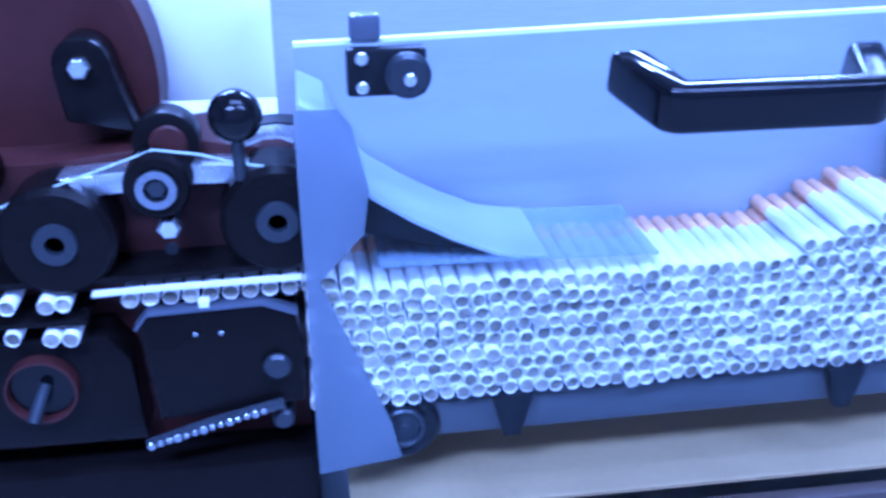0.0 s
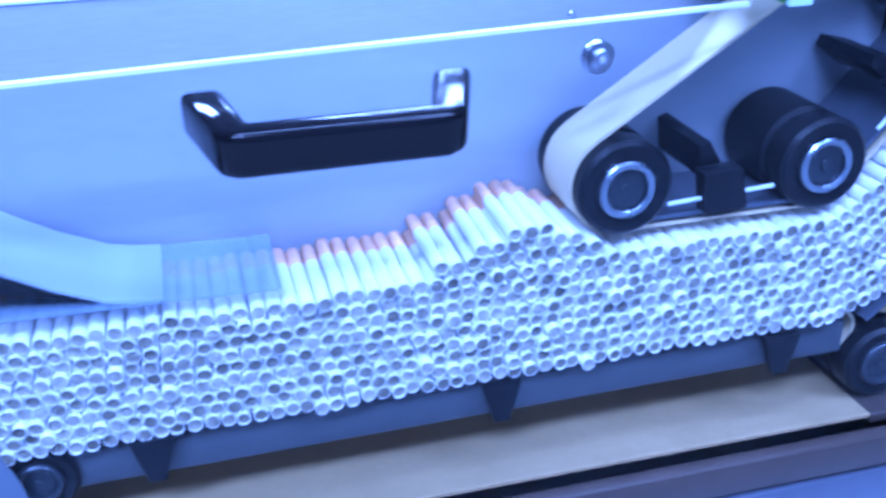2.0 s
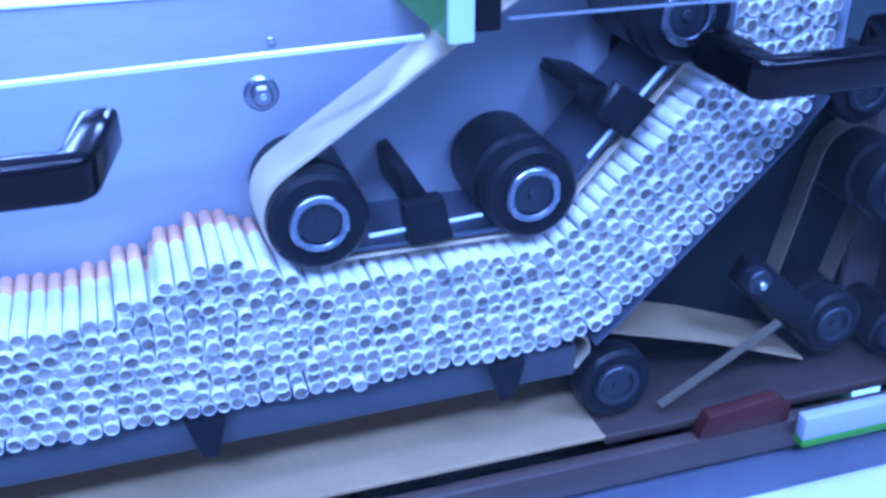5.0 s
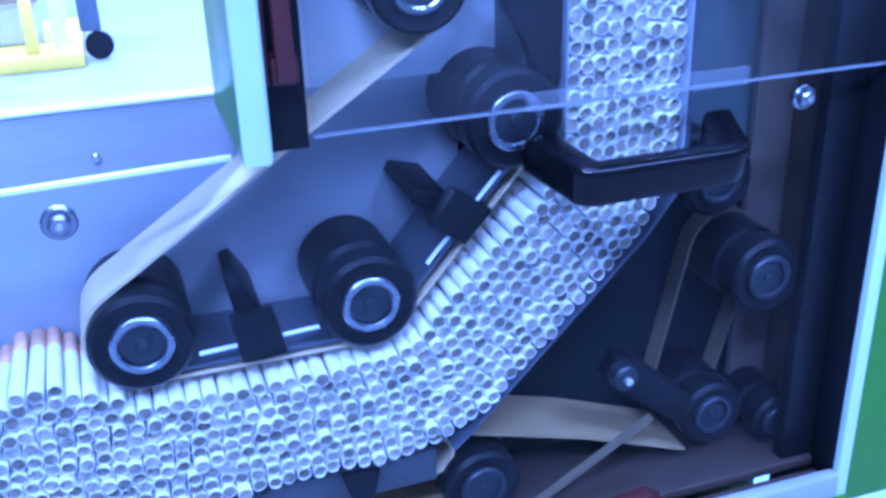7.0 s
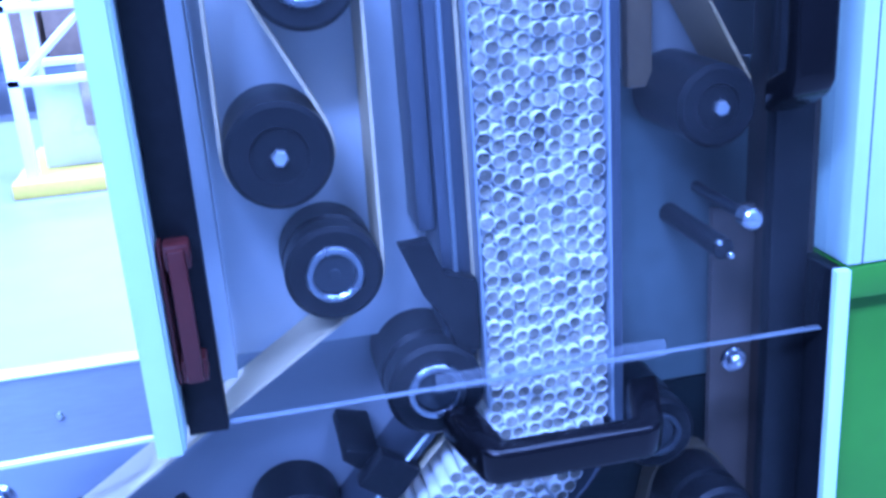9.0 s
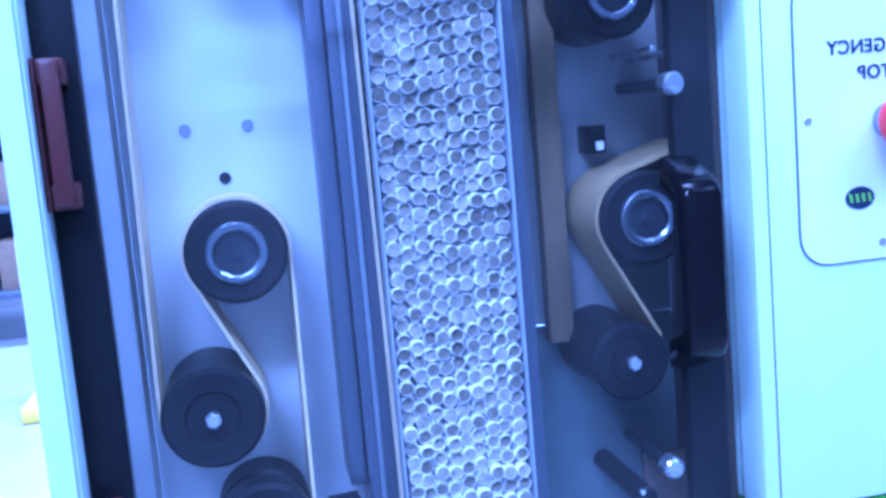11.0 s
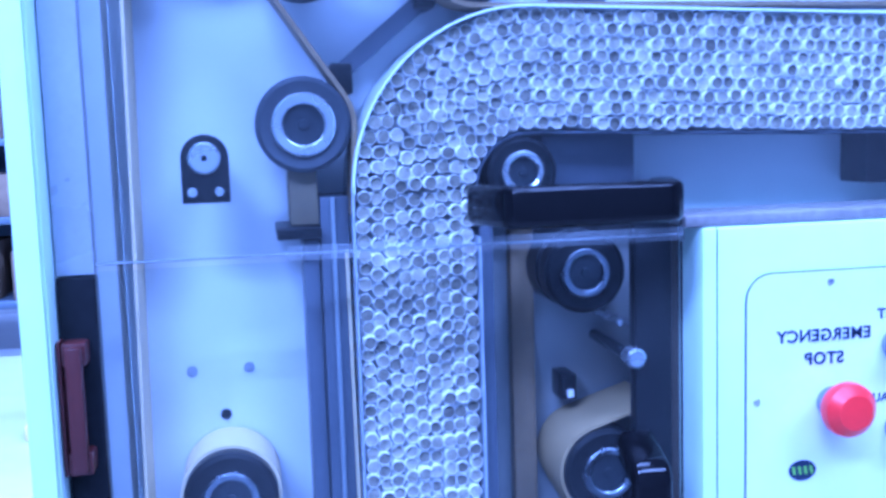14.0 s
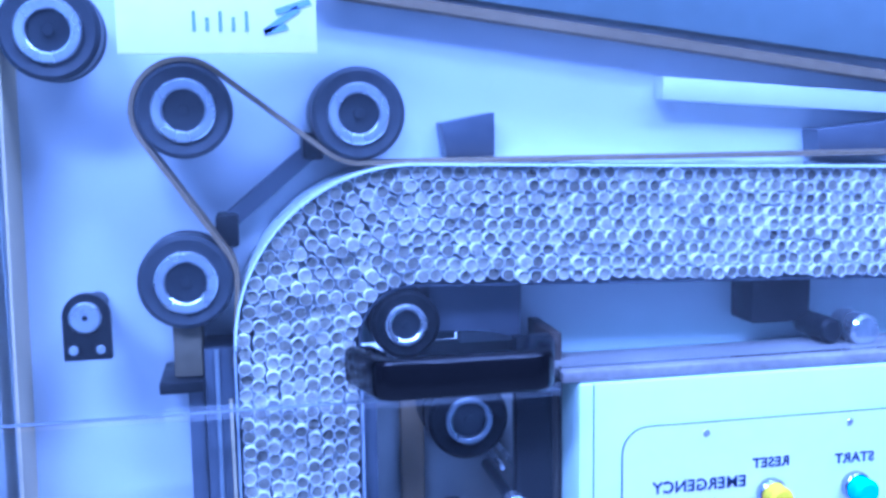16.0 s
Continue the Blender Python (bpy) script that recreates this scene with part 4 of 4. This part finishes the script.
solo("white_guard", prism([(-0.425, 1.03), (-0.425, 1.11), (-0.36, 1.11), (-0.36, 1.03)], 0.10, 0.104, 0.0005), M_WHITE, "white guard plate behind the module", "guard")
# lower blocks
solo("flute_rail", ribbon([(-0.448, 0.9690), (-0.42, 0.9700), (-0.353, 0.9712)], -0.0035, 0.001, 0.0014), M_WHITE, "thin white rail above the row of cigarettes", "rail")
solo("flute_shroud", ribbon([(-0.60, 0.9735), (-0.42, 0.9742), (-0.353, 0.9762)], 0.0015, 0.060, 0.003), M_OIL, "dark shroud over the row of cigarettes", "shroud")
solo("drum_block", prism([(-0.430, 0.952), (-0.425, 0.957), (-0.372, 0.959), (-0.357, 0.953), (-0.353, 0.935), (-0.355, 0.905), (-0.425, 0.900)], -0.004, MY, 0.0015), M_OIL, "glossy black block under the row of cigarettes", "block")
db = thing("drum_fitting", "worn grey top strip of the black block with a white stub", "fitting")
part("strip", ribbon([(-0.4310, 0.9505), (-0.4250, 0.9580), (-0.372, 0.9600), (-0.3560, 0.9535)], -0.0052, 0.004, 0.0014), M_BAR, db)
part("stub", box(-0.4010, -0.3960, -0.0058, 0.0, 0.9602, 0.9640, 0.0006), M_WHITE, db, "white stub")
for px in (-0.4040, -0.3920):
    part("screw", moved(cyl(0.0013, -0.0050, -0.0041, 0.0003, 10), px, 0, 0.9460), M_RING, db)
solo("drum_block", prism([(-0.56, 0.944), (-0.446, 0.944), (-0.436, 0.930), (-0.433, 0.885), (-0.56, 0.885)], 0.004, MY, 0.002), M_OIL, "dull black block beside the drum", "block")
solo("toothed_bar", tube([(-0.432, -0.006, 0.888), (-0.40, -0.006, 0.898), (-0.365, -0.006, 0.906)], 0.003, 8), M_HUB, "bright toothed bar on the block", "bar")
for k in range(14):
    f = k / 13
    solo("bar_tooth", moved(cyl(0.0016 + 0.0006 * (k % 3 == 0), -0.0102, -0.0085, 0.0004, 8), -0.430 + 0.055 * f, 0, 0.889 + 0.015 * f), M_RING, "small bright tooth on the bar", "tooth", "bar teeth")
solo("block_screw", moved(cyl(0.0068, -0.009, -0.004, 0.0015, 20), -0.367, 0, 0.927), M_HUB, "grey round screw on the block", "screw")
solo("block_screw", moved(cyl(0.0055, -0.004, MY, 0.0015, 20), -0.366, 0, 0.894), M_HUB, "grey round screw on the block", "screw")
gd = thing("gauge", "dark round socket with a bright pin", "gauge", at=pose(-0.478, -0.004, 0.920))
part("rim", lathe([(0.0152, 0.006), (0.0155, 0.0), (0.0166, 0.0), (0.0170, 0.010)], 36), M_BROWN, gd)
part("dish", lathe([(0, 0.006), (0.0145, 0.005)], 36), M_BLACK, gd)
part("pin", tube([(-0.004, -0.006, -0.012), (0.002, 0.004, 0.003)], 0.0030, 10), M_HUB, gd, "grey pin")
solo("lower_block", box(-0.90, -0.350, 0.0, 0.064, 0.776, 0.868, 0.003), M_OIL, "black lower block of the module", "block")

# ---- cigarettes ----
CR, CL, CF = 0.0039, 0.0645, 0.019


def cigarette_mesh(seed):
    """One cigarette along y; the tobacco end fills the paper to a slightly different depth in each of a few states."""
    r = random.Random(seed)
    bm = bmesh.new()
    n = 14
    depth, wall, lean = r.uniform(0.0003, 0.0020), 0.00030, r.uniform(-0.06, 0.06)
    oval = r.uniform(0.95, 1.0)
    prof = [(CR - wall, depth), (CR - wall, 0.0), (CR, 0.0002), (CR, CL - CF), (CR, CL)]
    rings = []
    for k, (rad, y) in enumerate(prof):
        ring = []
        for i in range(n):
            a = 2 * math.pi * i / n
            dent = 1 + (r.uniform(-0.04, 0.02) if k in (1, 2) else 0)
            ring.append(bm.verts.new((rad * dent * math.cos(a), y + (lean * rad * math.cos(a) if k < 3 else 0), rad * dent * oval * math.sin(a))))
        rings.append(ring)
    mid = [bm.verts.new((v.co.x * 0.5, depth + r.uniform(-0.0005, 0.0004), v.co.z * 0.5)) for v in rings[0]]
    for i in range(n):
        f = bm.faces.new((rings[0][i], rings[0][(i + 1) % n], mid[(i + 1) % n], mid[i]))
        f.material_index = 1
    bm.faces.new(mid).material_index = 1
    for k, (a, b) in enumerate(zip(rings, rings[1:])):
        for i in range(n):
            f = bm.faces.new((a[i], b[i], b[(i + 1) % n], a[(i + 1) % n]))
            f.material_index = 2 if k == 3 else 0
            f.smooth = k >= 2
    bm.faces.new(rings[-1][::-1]).material_index = 0
    return to_mesh("cigarette", bm, [M_PAPER, M_TOBACCO, M_CORK])


CIGS = [cigarette_mesh(k) for k in range(6)]
SPEED, PITCH, LANES, GAP = 0.0115, 0.00815, 9, 0.00735


def centre_line():
    """The middle of the stack's way: conveyor, incline, vertical channel, upper bend, upper channel."""
    pts = [np.array((-0.36, 0.9285))]

    def fillet(c, d0, d1, r):
        d0, d1 = np.array(d0) / np.hypot(*d0), np.array(d1) / np.hypot(*d1)
        ang = math.acos(float(np.clip(d0 @ d1, -1, 1)))
        tl = r * math.tan(ang / 2)
        left = np.array((-d0[1], d0[0]))
        s = 1 if left @ d1 > 0 else -1
        o = np.array(c) - d0 * tl + left * s * r
        a0 = math.atan2(*(np.array(c) - d0 * tl - o)[::-1])
        for k in range(25):
            a = a0 + s * ang * k / 24
            pts.append(o + r * np.array((math.cos(a), math.sin(a))))

    q = math.sqrt(0.5)
    fillet((0.1450, 0.934), (0.505, 0.0055), (q, q), 0.070)
    fillet((0.2565, 1.0455), (q, q), (0, 1), 0.075)
    for k in range(41):
        a = math.pi - k * math.pi / 80
        pts.append(np.array((AX + 0.0655 * math.cos(a), AZ + 0.0655 * math.sin(a))))
    pts.append(np.array((0.90, AZ + 0.0655 - 0.028 * (0.90 - AX) / 1.0)))
    fine = [pts[0]]
    for p in pts[1:]:
        n = max(1, int(np.hypot(*(p - fine[-1])) / 0.004))
        a = fine[-1]
        fine += [a + (p - a) * (k + 1) / n for k in range(n)]
    return np.array(fine)


LINE = centre_line()
TAN = np.gradient(LINE, axis=0)
TAN /= np.hypot(TAN[:, 0], TAN[:, 1])[:, None]
NORM = np.stack((-TAN[:, 1], TAN[:, 0]), 1)
STREAM = []
rng = random.Random(4)
for lane in range(LANES):
    off = (lane - (LANES - 1) / 2) * GAP
    way = LINE + NORM * off
    run = np.concatenate(([0], np.cumsum(np.hypot(*np.diff(way, axis=0).T))))
    s0 = float(np.interp(-0.3480, way[:120, 0], run[:120])) + (lane % 2) * PITCH / 2
    layer = thing("cigarette_layer", "layer of white cigarettes moving along the channel", "cigarettes", "cigarette layers")
    count = int((float(np.interp(0.52, way[-60:, 0], run[-60:])) - s0) / PITCH)
    phase, drift = rng.uniform(0, 6.28), 0.0
    for k in range(count):
        drift += rng.uniform(-0.0009, 0.0009)
        drift *= 0.97
        wave = 0.0004 * math.sin(phase + k * 0.55) + 0.0005 * math.sin(phase * 2 + k * 1.37) + rng.uniform(-0.0004, 0.0004)
        ob = new("cigarette", rng.choice(CIGS))
        ob.parent = layer
        STREAM.append((ob, way, run, s0 + k * PITCH + drift, wave, rng.choice((0.0, 0.0, 1.0)) * rng.uniform(-0.0035, 0.0010) + rng.uniform(-0.0013, 0.0008), rng.uniform(0, 360)))

# loose cigarettes piled before the first roller, and the row fed in by the drum
LOOSE = [(-0.0985 + 0.0083 * k, 0.9696 + 0.0001 * k) for k in range(11)] + [(-0.0775 + 0.0084 * k, 0.9774) for k in range(7)] + [(-0.0610 + 0.0088 * k, 0.9844) for k in range(3)]
for k, (x, z) in enumerate(LOOSE):
    ob = tagged(new("loose_cigarette", CIGS[k % 6]), "white cigarette with a cork tip on the stack", "cigarette", "loose cigarettes")
    ob.matrix_basis = pose(x + rng.uniform(-0.0006, 0.0006), rng.uniform(-0.0030, 0.0005), z + rng.uniform(-0.0004, 0.0004), rng.uniform(-1, 1), rng.uniform(0, 360), rng.uniform(-1.5, 1.5))
FED = []
for k in range(13):
    ob = tagged(new("fed_cigarette", CIGS[k % 6]), "white cigarette in the feeding row", "cigarette", "fed cigarettes")
    FED.append((ob, -0.4415 + k * 0.0092 - (0.021 if k < 1 else 0), 0.9635 + 0.0002 * k))
solo("drum_shroud", ribbon([(-0.60, 0.9560), (-0.452, 0.9545)], -0.0015, 0.060, 0.002), M_OIL, "dark shroud over the lower row of cigarettes", "shroud")
for k, (x, z) in enumerate(((-0.4860, 0.9655), (-0.4690, 0.9650), (-0.4860, 0.9495), (-0.4690, 0.9480), (-0.4605, 0.9475))):
    ob = tagged(new("drum_cigarette", CIGS[k % 6]), "white cigarette on the transfer drum", "cigarette", "drum cigarettes")
    ob.matrix_basis = pose(x, -0.004, z, 0, 50 * k, 0)


# ---- movement ----
def motions():
    for ob, way, run, s, dn, dy, turn in STREAM:
        def at(t):
            p = s + SPEED * t
            x, z, nx, nz = (float(np.interp(p, run, c)) for c in (way[:, 0], way[:, 1], NORM[:, 0], NORM[:, 1]))
            return pose(x + nx * dn, dy, z + nz * dn, 0, turn, 0)
        a, b, c = at(0).translation, at(16).translation, at(8).translation
        straight = ((a + b) / 2 - c).length < 1e-4 and (a - b).length > 0.99 * SPEED * 16
        walk(ob, [(t, at(t)) for t in ((0, 16) if straight else (0, 2, 4, 6, 8, 10, 12, 14, 16))])
    for ob, x, z in FED:
        go = min(0.018, max(0.0, -0.346 - x))
        walk(ob, [(0, pose(x, 0.0, z)), (1.6, pose(x + go, 0.0, z)), (16, pose(x + go, 0.0, z))])
    for ob, x, z, spin in ROLLERS:
        walk(ob, [(t, pose(x, 0, z, 0, spin * math.degrees(SPEED / R) * t, 0)) for t in (0, 3, 6, 9, 12, 16)])


motions()
